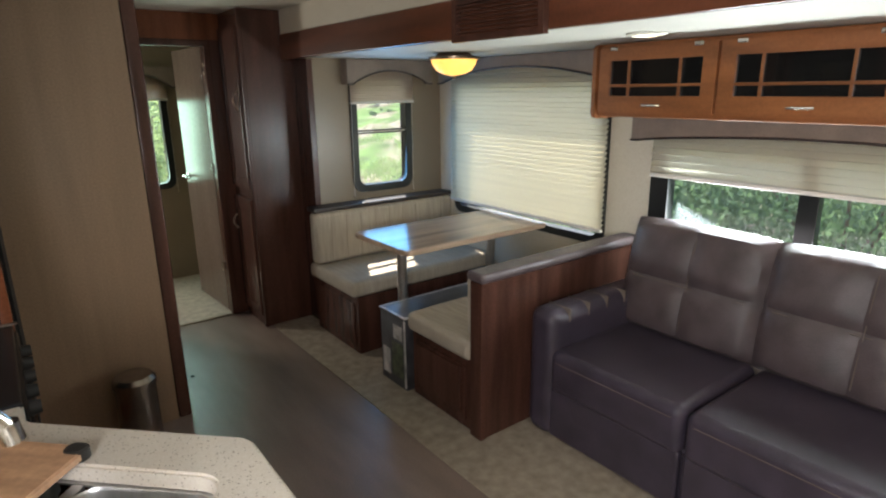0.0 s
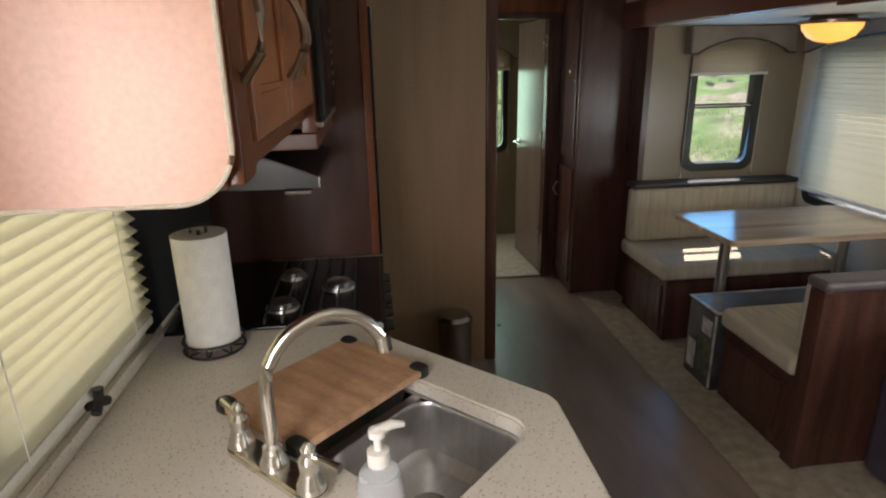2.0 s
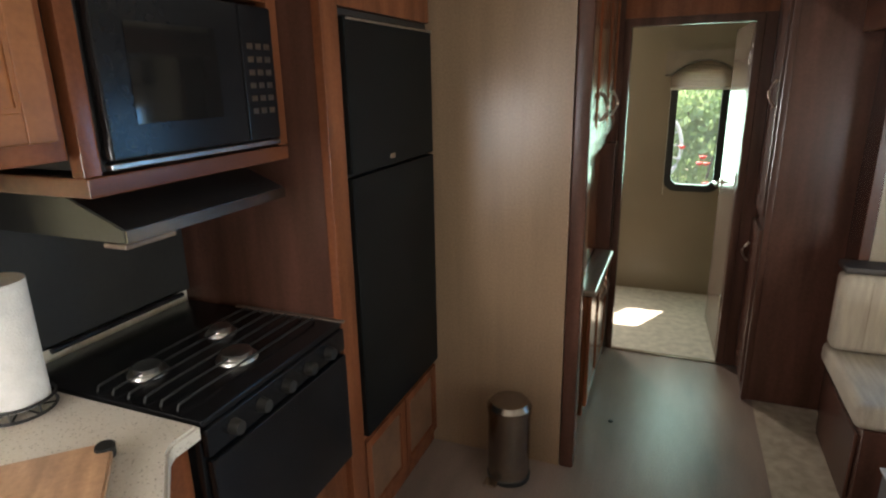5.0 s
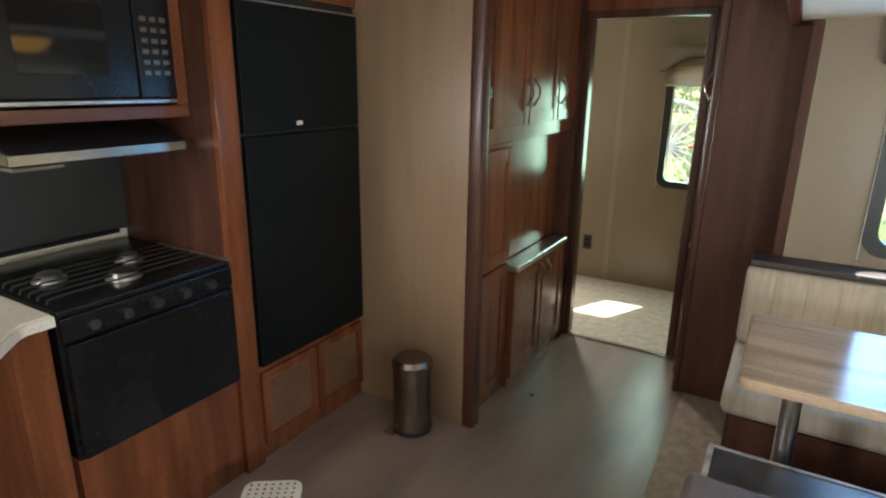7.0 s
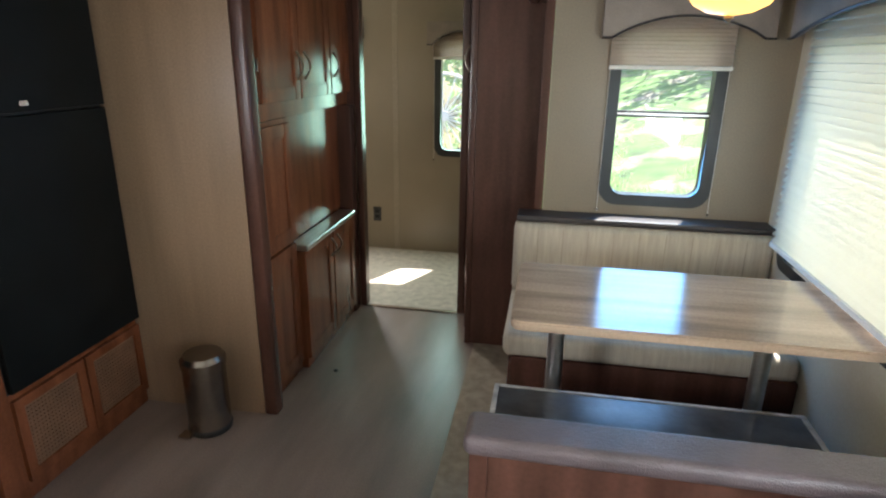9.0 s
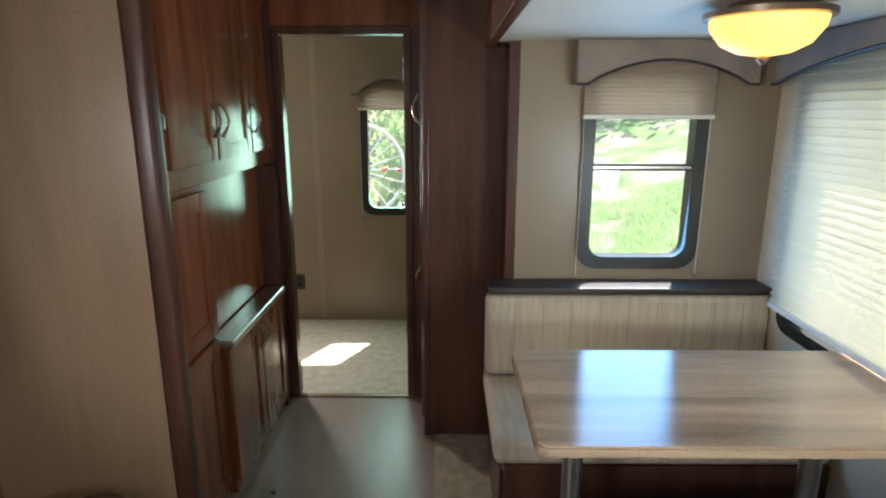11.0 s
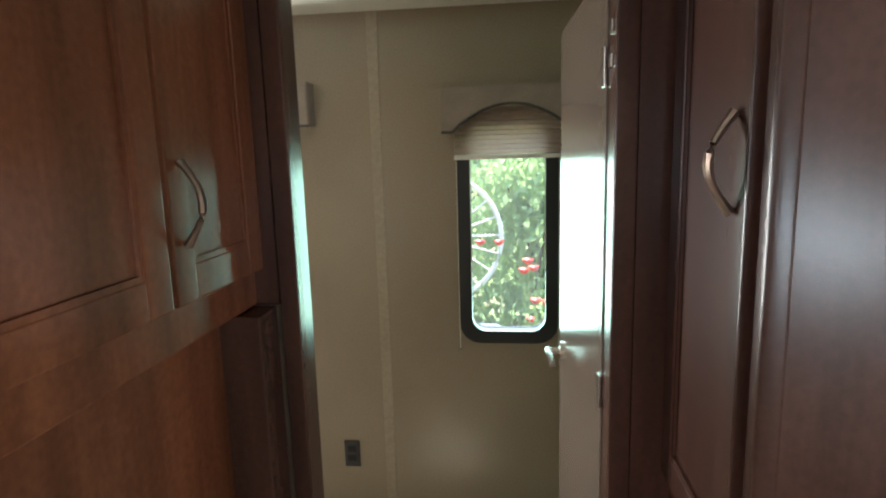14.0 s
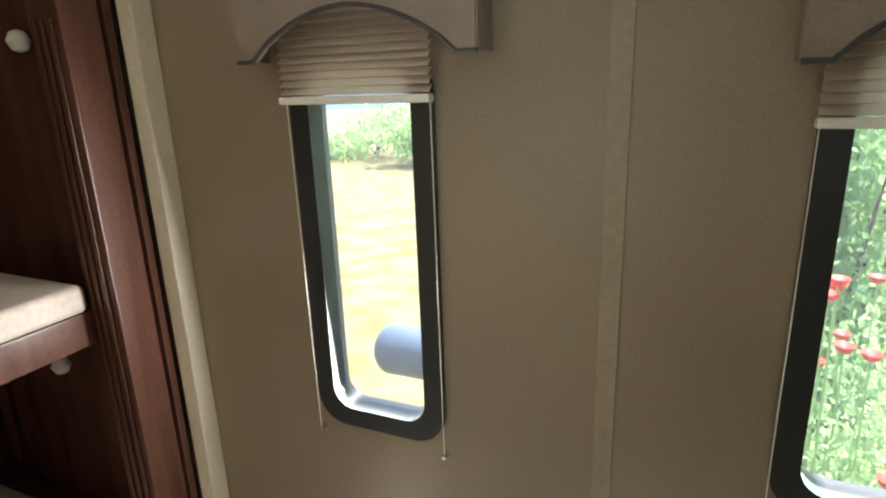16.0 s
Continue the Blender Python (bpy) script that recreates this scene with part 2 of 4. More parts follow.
def tube(bm, pts, r, seg=10):
    pts = [Vector(p) for p in pts]
    rings = []
    for i, p in enumerate(pts):
        d = (pts[min(i + 1, len(pts) - 1)] - pts[max(i - 1, 0)]).normalized()
        up = Vector((0, 0, 1)) if abs(d.z) < 0.95 else Vector((1, 0, 0))
        s = d.cross(up).normalized()
        u = s.cross(d)
        rr = r[i] if isinstance(r, list) else r
        rings.append([bm.verts.new(p + rr * (math.cos(k * math.tau / seg) * s + math.sin(k * math.tau / seg) * u)) for k in range(seg)])
    for q, w in zip(rings, rings[1:]):
        for k in range(seg):
            bm.faces.new((q[k], q[(k + 1) % seg], w[(k + 1) % seg], w[k]))
    bm.faces.new(rings[0][::-1])
    bm.faces.new(rings[-1])
    return bm


def lathe(bm, profile, seg=24, at=(0, 0, 0)):
    rings = [[bm.verts.new((at[0] + r * math.cos(k * math.tau / seg), at[1] + r * math.sin(k * math.tau / seg), at[2] + z)) for k in range(seg)] for r, z in profile]
    for q, w in zip(rings, rings[1:]):
        for k in range(seg):
            bm.faces.new((q[k], q[(k + 1) % seg], w[(k + 1) % seg], w[k]))
    if profile[0][0] > 0.001:
        bm.faces.new(rings[0][::-1])
    if profile[-1][0] > 0.001:
        bm.faces.new(rings[-1])
    return bm


def prism(bm, pts, axis, a, b, bevel=0.0):
    """Extrudes a 2D outline along an axis from a to b."""
    def at(p, q, v):
        return {"x": (v, p, q), "y": (p, v, q), "z": (p, q, v)}[axis]
    lo = [bm.verts.new(at(p, q, a)) for p, q in pts]
    hi = [bm.verts.new(at(p, q, b)) for p, q in pts]
    bm.faces.new(lo)
    bm.faces.new(hi[::-1])
    n = len(pts)
    for i in range(n):
        bm.faces.new((lo[i], hi[i], hi[(i + 1) % n], lo[(i + 1) % n]))
    bmesh.ops.recalc_face_normals(bm, faces=bm.faces)
    if bevel:
        es = [e for e in bm.edges if abs(e.verts[0].co[{"x": 0, "y": 1, "z": 2}[axis]] - e.verts[1].co[{"x": 0, "y": 1, "z": 2}[axis]]) < 1e-6]
        bmesh.ops.bevel(bm, geom=es, offset=bevel, segments=2, affect="EDGES")
    return bm


def ring_frame(bm, outer, inner, axis, a, b):
    """A flat frame between two outlines with the same number of points."""
    def at(p, q, v):
        return {"x": (v, p, q), "y": (p, v, q), "z": (p, q, v)}[axis]
    n = len(outer)
    v = [[bm.verts.new(at(p, q, d)) for p, q in o] for o, d in ((outer, a), (inner, a), (inner, b), (outer, b))]
    for r in range(4):
        for i in range(n):
            j = (i + 1) % n
            bm.faces.new((v[r][i], v[r][j], v[(r + 1) % 4][j], v[(r + 1) % 4][i]))
    bmesh.ops.recalc_face_normals(bm, faces=bm.faces)
    return bm


def rounded(p0, q0, p1, q1, r, n=6):
    out = []
    for cx, cy, a0 in ((p1 - r, q1 - r, 0), (p0 + r, q1 - r, 90), (p0 + r, q0 + r, 180), (p1 - r, q0 + r, 270)):
        for k in range(n + 1):
            a = radians(a0 + 90 * k / n)
            out.append((cx + r * math.cos(a), cy + r * math.sin(a)))
    return out


def mesh_of(name, bm, material, smooth=False):
    me = bpy.data.meshes.new(name)
    bm.to_mesh(me)
    bm.free()
    for m in (material if isinstance(material, (list, tuple)) else [material]):
        me.materials.append(m)
    if smooth:
        for p in me.polygons:
            p.use_smooth = True
        me.set_sharp_from_angle(angle=radians(35))
    return me


def even_shading(ob):
    """Keeps large faces flat beside their rounded edges."""
    w = ob.modifiers.new("weighted_normal", "WEIGHTED_NORMAL")
    w.keep_sharp = True
    return ob


def part(name, bm, material, parent, label="", smooth=True):
    ob = new(name, mesh_of(name, bm, material, smooth))
    if smooth:
        even_shading(ob)
    ob.parent = parent
    if label:
        tagged(ob, label)
    return ob


def thing(name, label, category, group="", kind="", at=(0, 0, 0)):
    ob = new(name)
    ob.location = at
    ob.empty_display_size = 0.05
    return tagged(ob, label, category, group, kind)


def solid(name, bm, material, label, category, kind="", smooth=True, group=""):
    ob = new(name, mesh_of(name, bm, material, smooth))
    if smooth:
        even_shading(ob)
    return tagged(ob, label, category, group, kind)


def wall_with_holes(bm, axis, a, b, p0, p1, q0, q1, holes):
    """A wall slab, thick from a to b, with rectangular holes (p0, q0, p1, q1)."""
    ps = sorted({p0, p1, *[h[0] for h in holes], *[h[2] for h in holes]})
    qs = sorted({q0, q1, *[h[1] for h in holes], *[h[3] for h in holes]})
    for i in range(len(ps) - 1):
        for j in range(len(qs) - 1):
            cp, cq = (ps[i] + ps[i + 1]) / 2, (qs[j] + qs[j + 1]) / 2
            if any(h[0] < cp < h[2] and h[1] < cq < h[3] for h in holes):
                continue
            if axis == "x":
                cube(bm, a, ps[i], qs[j], b, ps[i + 1], qs[j + 1])
            else:
                cube(bm, ps[i], a, qs[j], ps[i + 1], b, qs[j + 1])
    bmesh.ops.remove_doubles(bm, verts=bm.verts, dist=1e-5)
    return bm


# ---- large structure ----
RIGHT, LEFT, BACK, END, CEILZ = 4.06, 0.76, -1.5, 5.60, 2.05
W2, W1, DW = (2.255, 0.83, 2.545, 1.62), (1.24, 0.80, 1.5, 1.62), (3.36, 0.93, 3.75, 1.62)

solid("floor_hall", cube(shape(), LEFT - 0.1, BACK, -0.06, 2.745, 4.44, 0), LINO, "grey-brown vinyl flooring of the aisle", "floor", "structure", False)
solid("floor_slide", cube(shape(), 2.745, BACK, -0.06, RIGHT + 0.1, 3.95, 0.004), CARPET, "beige carpet under dinette and sofa", "floor", "structure", False)
solid("floor_closet", cube(shape(), 2.745, 3.95, -0.06, 3.06, 4.44, 0.002), CARPET, "beige carpet beside the closet", "floor", "structure", False)
solid("floor_bunk_room", cube(shape(), -0.26, 4.44, -0.06, 3.06, END, 0.003), ROOMFLOOR, "light carpet of the bunk room", "floor", "structure", False)
solid("threshold", cube(shape(), 1.98, 4.425, 0.003, 2.70, 4.455, 0.008, 0.002), BRONZE, "thin dark metal threshold strip", "trim", "structure")
solid("ceiling", cube(shape(), -0.26, BACK, CEILZ, 3.06, END + 0.06, CEILZ + 0.06), CEIL, "white panelled ceiling", "ceiling", "structure", False)
solid("ceiling_slide", cube(shape(), 2.9895, BACK, 1.76, RIGHT - 0.001, 3.905, 1.797), CEIL, "cream ceiling of the slide-out", "ceiling", "structure", False)

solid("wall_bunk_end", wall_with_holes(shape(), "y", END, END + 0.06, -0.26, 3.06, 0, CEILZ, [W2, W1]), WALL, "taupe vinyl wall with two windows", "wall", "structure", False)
for sx0 in (1.905,):
    solid("wall_seam", cube(shape(), sx0 - 0.02, END - 0.004, 0.0, sx0 + 0.02, END, CEILZ, 0.001), SEAMSTRIP, "narrow taupe seam strip on the wall", "trim", "structure")
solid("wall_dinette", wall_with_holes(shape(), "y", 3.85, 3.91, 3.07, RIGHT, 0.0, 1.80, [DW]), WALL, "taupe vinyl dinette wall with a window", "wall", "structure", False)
BW, SW = (2.36, 0.72, 3.64, 1.6), (0.55, 0.78, 2.03, 1.3)
solid("wall_right", wall_with_holes(shape(), "x", RIGHT, RIGHT + 0.06, BACK, 3.91, 0, 1.80, [BW, SW]), CREAM, "cream vinyl side wall with wide windows", "wall", "structure", False)
KW = (1.14, 0.99, 1.75, 1.40)
# the hole around y=0 is made up, an unseen opening for the added lamp
solid("wall_left", wall_with_holes(shape(), "x", LEFT - 0.06, LEFT, BACK, 4.44, 0, CEILZ, [KW, (-0.4, 1.0, 0.4, 1.8)]), CREAM, "cream kitchen side wall with a window", "wall", "structure", False)
solid("wall_back", wall_with_holes(shape(), "y", BACK - 0.06, BACK, LEFT, RIGHT, 0, CEILZ, []), CREAM, "plain cream back wall", "wall", "structure", False)

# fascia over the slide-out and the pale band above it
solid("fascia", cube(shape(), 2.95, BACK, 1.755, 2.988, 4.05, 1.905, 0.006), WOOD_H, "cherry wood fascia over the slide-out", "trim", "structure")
solid("wall_over_fascia", cube(shape(), 2.965, BACK, 1.905, 3.0, 4.05, CEILZ), CREAM, "cream band above the wooden fascia", "wall", "structure", False)

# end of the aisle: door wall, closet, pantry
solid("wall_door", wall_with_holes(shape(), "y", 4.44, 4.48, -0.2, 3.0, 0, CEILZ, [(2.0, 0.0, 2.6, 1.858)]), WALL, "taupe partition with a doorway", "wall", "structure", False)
door_trim = thing("door_trim", "dark cherry casing round the doorway", "trim", kind="structure")
part("casing_side", cube(shape(), 1.975, 4.418, 0.009, 2.012, 4.492, 1.86, 0.005), DARKWOOD, door_trim)
part("casing_side", cube(shape(), 2.59, 4.418, 0.009, 2.63, 4.492, 1.86, 0.005), DARKWOOD, door_trim)
part("casing_top", cube(shape(), 1.975, 4.418, 1.845, 2.63, 4.492, 1.885, 0.005), DARKWOOD, door_trim)
for hz in (1.668, 1.724):
    part("hinge_leaf", cube(shape(), 2.585, 4.44, hz, 2.5895, 4.468, hz + 0.022, 0.001), CHROME, door_trim, "small bright hinge leaf")
solid("wall_bunk_right", cube(shape(), 3.0, 4.482, 0, 3.06, END, CEILZ), WALL, "plain taupe bunk room side wall", "wall", "structure", False)
solid("wall_bunk_left", cube(shape(), -0.26, 4.44, 0, -0.2, END, CEILZ), DARKWOOD, "dark panelled wall behind the bunks", "wall", "structure", False)
solid("header_panel", cube(shape(), 1.945, 4.424, 1.886, 2.71, 4.438, CEILZ - 0.001), WOOD, "cherry panel above the doorway", "trim", "structure")
solid("filler_panel", cube(shape(), 2.631, 4.424, 0.006, 2.71, 4.438, 1.885), DARKWOOD, "dark cherry filler beside the doorway", "trim", "structure")

# ---- cabinetry ----
def raised_door(parent, face, p0, q0, p1, q1, x, material, name="door", handle=None, out=1, thick=0.02, style="cathedral"):
    """A framed cabinet door on the plane x (face 'x') or y; p runs along the wall, q is up."""
    w = 0.055
    s = out * thick

    def slab(bm, a, b, c, e, depth, bev=0.004, base=0.0):
        lo, hi = sorted((x + out * base, x + out * (base + depth)))
        if face == "x":
            cube(bm, lo, a, b, hi, c, e, bev)
        else:
            cube(bm, a, lo, b, c, hi, e, bev)
        return bm
    fr = shape()
    slab(fr, p0, q0, p0 + w, q1, thick)
    slab(fr, p1 - w, q0, p1, q1, thick)
    slab(fr, p0 + w - 0.001, q0, p1 - w + 0.001, q0 + w, thick - 0.001)
    slab(fr, p0 + w - 0.001, q1 - w, p1 - w + 0.001, q1, thick - 0.001)
    d = part(name, fr, material, parent)
    pn = shape()
    slab(pn, p0 + w - 0.004, q0 + w - 0.004, p1 - w + 0.004, q1 - w + 0.004, 0.012, 0.001)
    part("panel", pn, material, d)
    i0, i1, lift = w - 0.001, w + 0.008, sorted((x + out * 0.0125, x + out * 0.017))
    part("bead", ring_frame(shape(), [(p0 + i0, q0 + i0), (p1 - i0, q0 + i0), (p1 - i0, q1 - i0), (p0 + i0, q1 - i0)], [(p0 + i1, q0 + i1), (p1 - i1, q0 + i1), (p1 - i1, q1 - i1), (p0 + i1, q1 - i1)], face, *lift), material, d)
    if handle:
        hp, hq, length, upright = handle
        pts = []
        for k in range(11):
            t = k / 10
            o = x + out * (thick + 0.004 + 0.028 * math.sin(math.pi * t))
            a, b = (hp, hq + (t - 0.5) * length) if upright else (hp + (t - 0.5) * length, hq)
            pts.append((o, a, b) if face == "x" else (a, o, b))
        hb = shape()
        tube(hb, pts, [0.007, 0.006, 0.005, 0.005, 0.006, 0.006, 0.006, 0.005, 0.005, 0.006, 0.007], 8)
        part("handle", hb, BRONZE, d, "curved bronze pull")
    return d




# pantry beside the doorway
pantry_panel = solid("pantry_side_wall", cube(shape(), 1.32, 3.2, 0, 1.924, 3.235, CEILZ), PANTRYWALL, "brown vinyl side of the pantry", "wall", "structure", False)
pantry = thing("pantry_cabinet", "tall cherry pantry cabinet with panelled doors", "cabinet", at=(0, 0, 0))
part("corner_post", cube(shape(), 1.925, 3.194, 0, 1.985, 3.26, CEILZ, 0.012), DARKWOOD, pantry)
part("body", cube(shape(), 1.36, 3.24, 0.0, 1.885, 4.415, 1.253), WOOD, pantry)
part("upper_box", cube(shape(), 1.36, 3.262, 1.255, 1.932, 4.415, CEILZ - 0.002, 0.003), WOOD, pantry)
part("face_frame", cube(shape(), 1.886, 3.262, 0.0, 1.925, 3.615, 1.253, 0.004), WOOD, pantry)
part("flat_panel", cube(shape(), 1.886, 3.616, 0.667, 1.897, 4.33, 1.253, 0.002), WOOD, pantry, "smooth recessed cherry panel")
part("base_unit", cube(shape(), 1.886, 3.616, 0.0, 1.957, 4.33, 0.634, 0.004), WOOD, pantry)
part("ledge", cube(shape(), 1.898, 3.59, 0.635, 2.0, 4.30, 0.665, 0.01, 3), STEEL, pantry, "bright metal-edged ledge")
part("upper_filler", cube(shape(), 1.886, 4.4165, 1.2535, 1.9745, 4.437, CEILZ - 0.003), DARKWOOD, pantry)
part("end_stile", cube(shape(), 1.886, 4.331, 0, 1.972, 4.4155, 1.253, 0.005), DARKWOOD, pantry)
raised_door(pantry, "x", 3.35, 1.325, 3.73, 2.03, 1.933, WOOD, handle=(3.695, 1.47, 0.12, True))
raised_door(pantry, "x", 3.74, 1.325, 4.115, 2.03, 1.933, WOOD, handle=(3.775, 1.47, 0.12, True))
raised_door(pantry, "x", 4.125, 1.325, 4.41, 2.03, 1.933, WOOD, handle=(4.155, 1.47, 0.12, True))
raised_door(pantry, "x", 3.325, 0.70, 3.60, 1.232, 1.926, WOOD)
raised_door(pantry, "x", 3.325, 0.06, 3.59, 0.68, 1.926, WOOD)
raised_door(pantry, "x", 3.61, 0.06, 3.975, 0.625, 1.958, WOOD, handle=(3.94, 0.55, 0.10, True))
raised_door(pantry, "x", 3.985, 0.06, 4.32, 0.625, 1.958, WOOD, handle=(4.02, 0.55, 0.10, True))
for hz in (0.98, 0.95, 0.16, 1.45):
    part("hinge", cube(shape(), 1.926 if hz < 1.3 else 1.934, 3.30 if hz < 1.3 else 3.33, hz, 1.946 if hz < 1.3 else 1.95, 3.318 if hz < 1.3 else 3.346, hz + 0.05, 0.004), CHROME, pantry)

# closet between doorway and dinette
closet = thing("closet", "tall dark cherry closet beside the dinette", "cabinet")
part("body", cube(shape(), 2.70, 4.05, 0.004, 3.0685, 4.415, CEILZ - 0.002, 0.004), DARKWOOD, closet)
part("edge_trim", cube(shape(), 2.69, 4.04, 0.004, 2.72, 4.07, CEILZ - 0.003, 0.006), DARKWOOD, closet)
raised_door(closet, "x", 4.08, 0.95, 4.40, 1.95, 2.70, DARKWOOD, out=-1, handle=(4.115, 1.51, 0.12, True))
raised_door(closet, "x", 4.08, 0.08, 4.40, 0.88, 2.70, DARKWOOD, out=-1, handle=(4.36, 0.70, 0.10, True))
solid("slide_end_trim", cube(shape(), 3.03, 3.847, 0.006, 3.0685, 4.048, 1.754, 0.002), DARKWOOD, "dark wooden edge of the slide-out", "trim", "structure")
# added to close a gap that let a sun spot onto the floor
solid("slide_end_cap", cube(shape(), 3.001, 3.912, 1.7545, 3.0685, 4.048, CEILZ - 0.002, 0.002), DARKWOOD, "dark wooden filler above the slide-out edge", "trim", "structure")

# open bunk room door
door = thing("door_1", "open taupe bunk room door with metal lever", "door", kind="structure", at=(2.615, 4.50, 0.02))
door.rotation_euler = (0, 0, radians(3))
part("leaf", cube(shape(), -0.028, 0, 0, 0.006, 0.60, 1.83, 0.003), DOORF, door)
lever = shape()
rod(lever, (-0.028, 0.545, 0.93), (-0.036, 0.545, 0.93), 0.026)
rod(lever, (-0.036, 0.545, 0.93), (-0.07, 0.545, 0.93), 0.010)
tube(lever, [(-0.068, 0.545, 0.93), (-0.07, 0.52, 0.932), (-0.068, 0.48, 0.928), (-0.066, 0.45, 0.92)], [0.011, 0.01, 0.009, 0.008])
part("lever_handle", lever, CHROME, door, "polished chrome lever")
for hz in (0.3, 1.0, 1.62):
    part("hinge", cube(shape(), -0.034, -0.004, hz, -0.027, 0.02, hz + 0.07, 0.002), CHROME, door)

# fridge housing and fridge
fridge_housing = thing("fridge_housing", "cherry wood surround of the refrigerator", "cabinet")
part("side_panel", cube(shape(), LEFT, 2.455, 0, 1.36, 2.485, CEILZ - 0.002), DARKWOOD, fridge_housing)
part("front_stile", cube(shape(), 1.345, 2.45, 0, 1.375, 2.54, CEILZ - 0.003, 0.004), WOOD, fridge_housing)
part("top_rail", cube(shape(), 1.345, 2.541, 1.80, 1.373, 3.195, CEILZ - 0.003, 0.004), WOOD, fridge_housing)
part("base", cube(shape(), LEFT, 2.541, 0.0, 1.352, 3.195, 0.415, 0.003), WOOD, fridge_housing)


def cane_panel(y0, y1):
    fr = part("vent_door", ring_frame(shape(), [(y0, 0.07), (y1, 0.07), (y1, 0.39), (y0, 0.39)], [(y0 + 0.035, 0.105), (y1 - 0.035, 0.105), (y1 - 0.035, 0.355), (y0 + 0.035, 0.355)], "x", 1.352, 1.368), WOOD, fridge_housing, "woven cane vent door")
    bm = shape()
    n = 16
    for k in range(n):
        y = y0 + 0.035 + (y1 - y0 - 0.07) * (k + 0.5) / n
        cube(bm, 1.3535, y - 0.0045, 0.105, 1.358, y + 0.0045, 0.355)
        z = 0.105 + 0.25 * (k + 0.5) / n
        cube(bm, 1.356, y0 + 0.035, z - 0.004, 1.36, y1 - 0.035, z + 0.004)
    part("cane_weave", bm, CANE, fr)


CANE = mat("cane", (0.2, 0.1, 0.055), 0.6, var=0.15)
cane_panel(2.56, 2.87)
cane_panel(2.88, 3.19)
fridge = thing("refrigerator", "black two-door refrigerator built into the surround", "refrigerator")
part("body", cube(shape(), LEFT + 0.05, 2.545, 0.418, 1.358, 3.19, 1.798), BLACKM, fridge)
part("lower_door", cube(shape(), 1.36, 2.552, 0.425, 1.385, 3.182, 1.315, 0.005), FRIDGE, fridge)
part("upper_door", cube(shape(), 1.36, 2.552, 1.325, 1.385, 3.182, 1.775, 0.005), FRIDGE, fridge)
part("top_trim", cube(shape(), 1.385, 2.56, 1.765, 1.392, 3.17, 1.772, 0.002), STEEL, fridge)
part("badge", cube(shape(), 1.385, 2.80, 1.345, 1.389, 2.835, 1.362, 0.001), CHROME, fridge, "small silver maker plate")

# kitchen base with the angled worktop
base = thing("kitchen_base_cabinet", "dark cherry kitchen base cabinet under the worktop", "cabinet")
outl = [(LEFT + 0.002, 0.98), (1.70, 0.98), (1.70, 1.39), (1.335, 1.76), (1.335, 1.855), (LEFT + 0.002, 1.855)]
inl = [(LEFT + 0.02, 1.0), (1.68, 1.0), (1.68, 1.38), (1.318, 1.745), (1.318, 1.84), (LEFT + 0.02, 1.84)]
part("body", ring_frame(shape(), outl, inl, "z", 0.002, 0.852), WOOD, base)
part("bottom_shelf", prism(shape(), inl, "z", 0.05, 0.07), WOOD, base)
part("toe_kick", cube(shape(), 1.70, 1.0, 0.002, 1.706, 1.38, 0.08), BLACKM, base)
top = thing("worktop", "pale speckled worktop with a clipped corner", "worktop")
SC = Vector((1.36, 1.39))
U, V = Vector((0.7071, -0.7071)), Vector((0.7071, 0.7071))


def loc(u, v):
    p = SC + u * U + v * V
    return (p.x, p.y)


def worktop_mesh():
    bm = shape()
    edge = [(LEFT + 0.002, 0.95), (1.735, 0.95), (1.735, 1.40), (1.725, 1.425), (1.385, 1.765), (1.372, 1.79), (1.372, 1.862), (LEFT + 0.002, 1.862)]
    hole = [loc(u, v) for u, v in rounded(-0.262, -0.155, 0.262, 0.155, 0.05, 4)]
    for z in (0.855, 0.89):
        a = [bm.verts.new((*p, z)) for p in edge]
        b = [bm.verts.new((*p, z)) for p in hole]
        es = [bm.edges.new((l[i], l[(i + 1) % len(l)])) for l in (a, b) for i in range(len(l))]
        bmesh.ops.triangle_fill(bm, edges=es, use_beauty=True)
        if z == 0.855:
            low = (a, b)
    for l0, l1 in zip(low, (a, b)):
        for i in range(len(l0)):
            bm.faces.new((l0[i], l0[(i + 1) % len(l0)], l1[(i + 1) % len(l0)], l1[i]))
    bmesh.ops.recalc_face_normals(bm, faces=bm.faces)
    es = [e for e in bm.edges if e.verts[0].co.z > 0.88 and e.verts[1].co.z > 0.88 and e.calc_face_angle(0) > 1]
    bmesh.ops.bevel(bm, geom=es, offset=0.006, segments=2, affect="EDGES")
    return bm


part("slab", worktop_mesh(), COUNTER, top)
part("backsplash_strip", cube(shape(), LEFT + 0.002, 0.95, 0.891, LEFT + 0.02, 1.86, 0.925, 0.003), COUNTER, top)

sink = thing("sink", "double-bowl stainless steel sink set at an angle", "sink", at=(SC.x, SC.y, 0.89))
sink.rotation_euler = (0, 0, radians(-45))


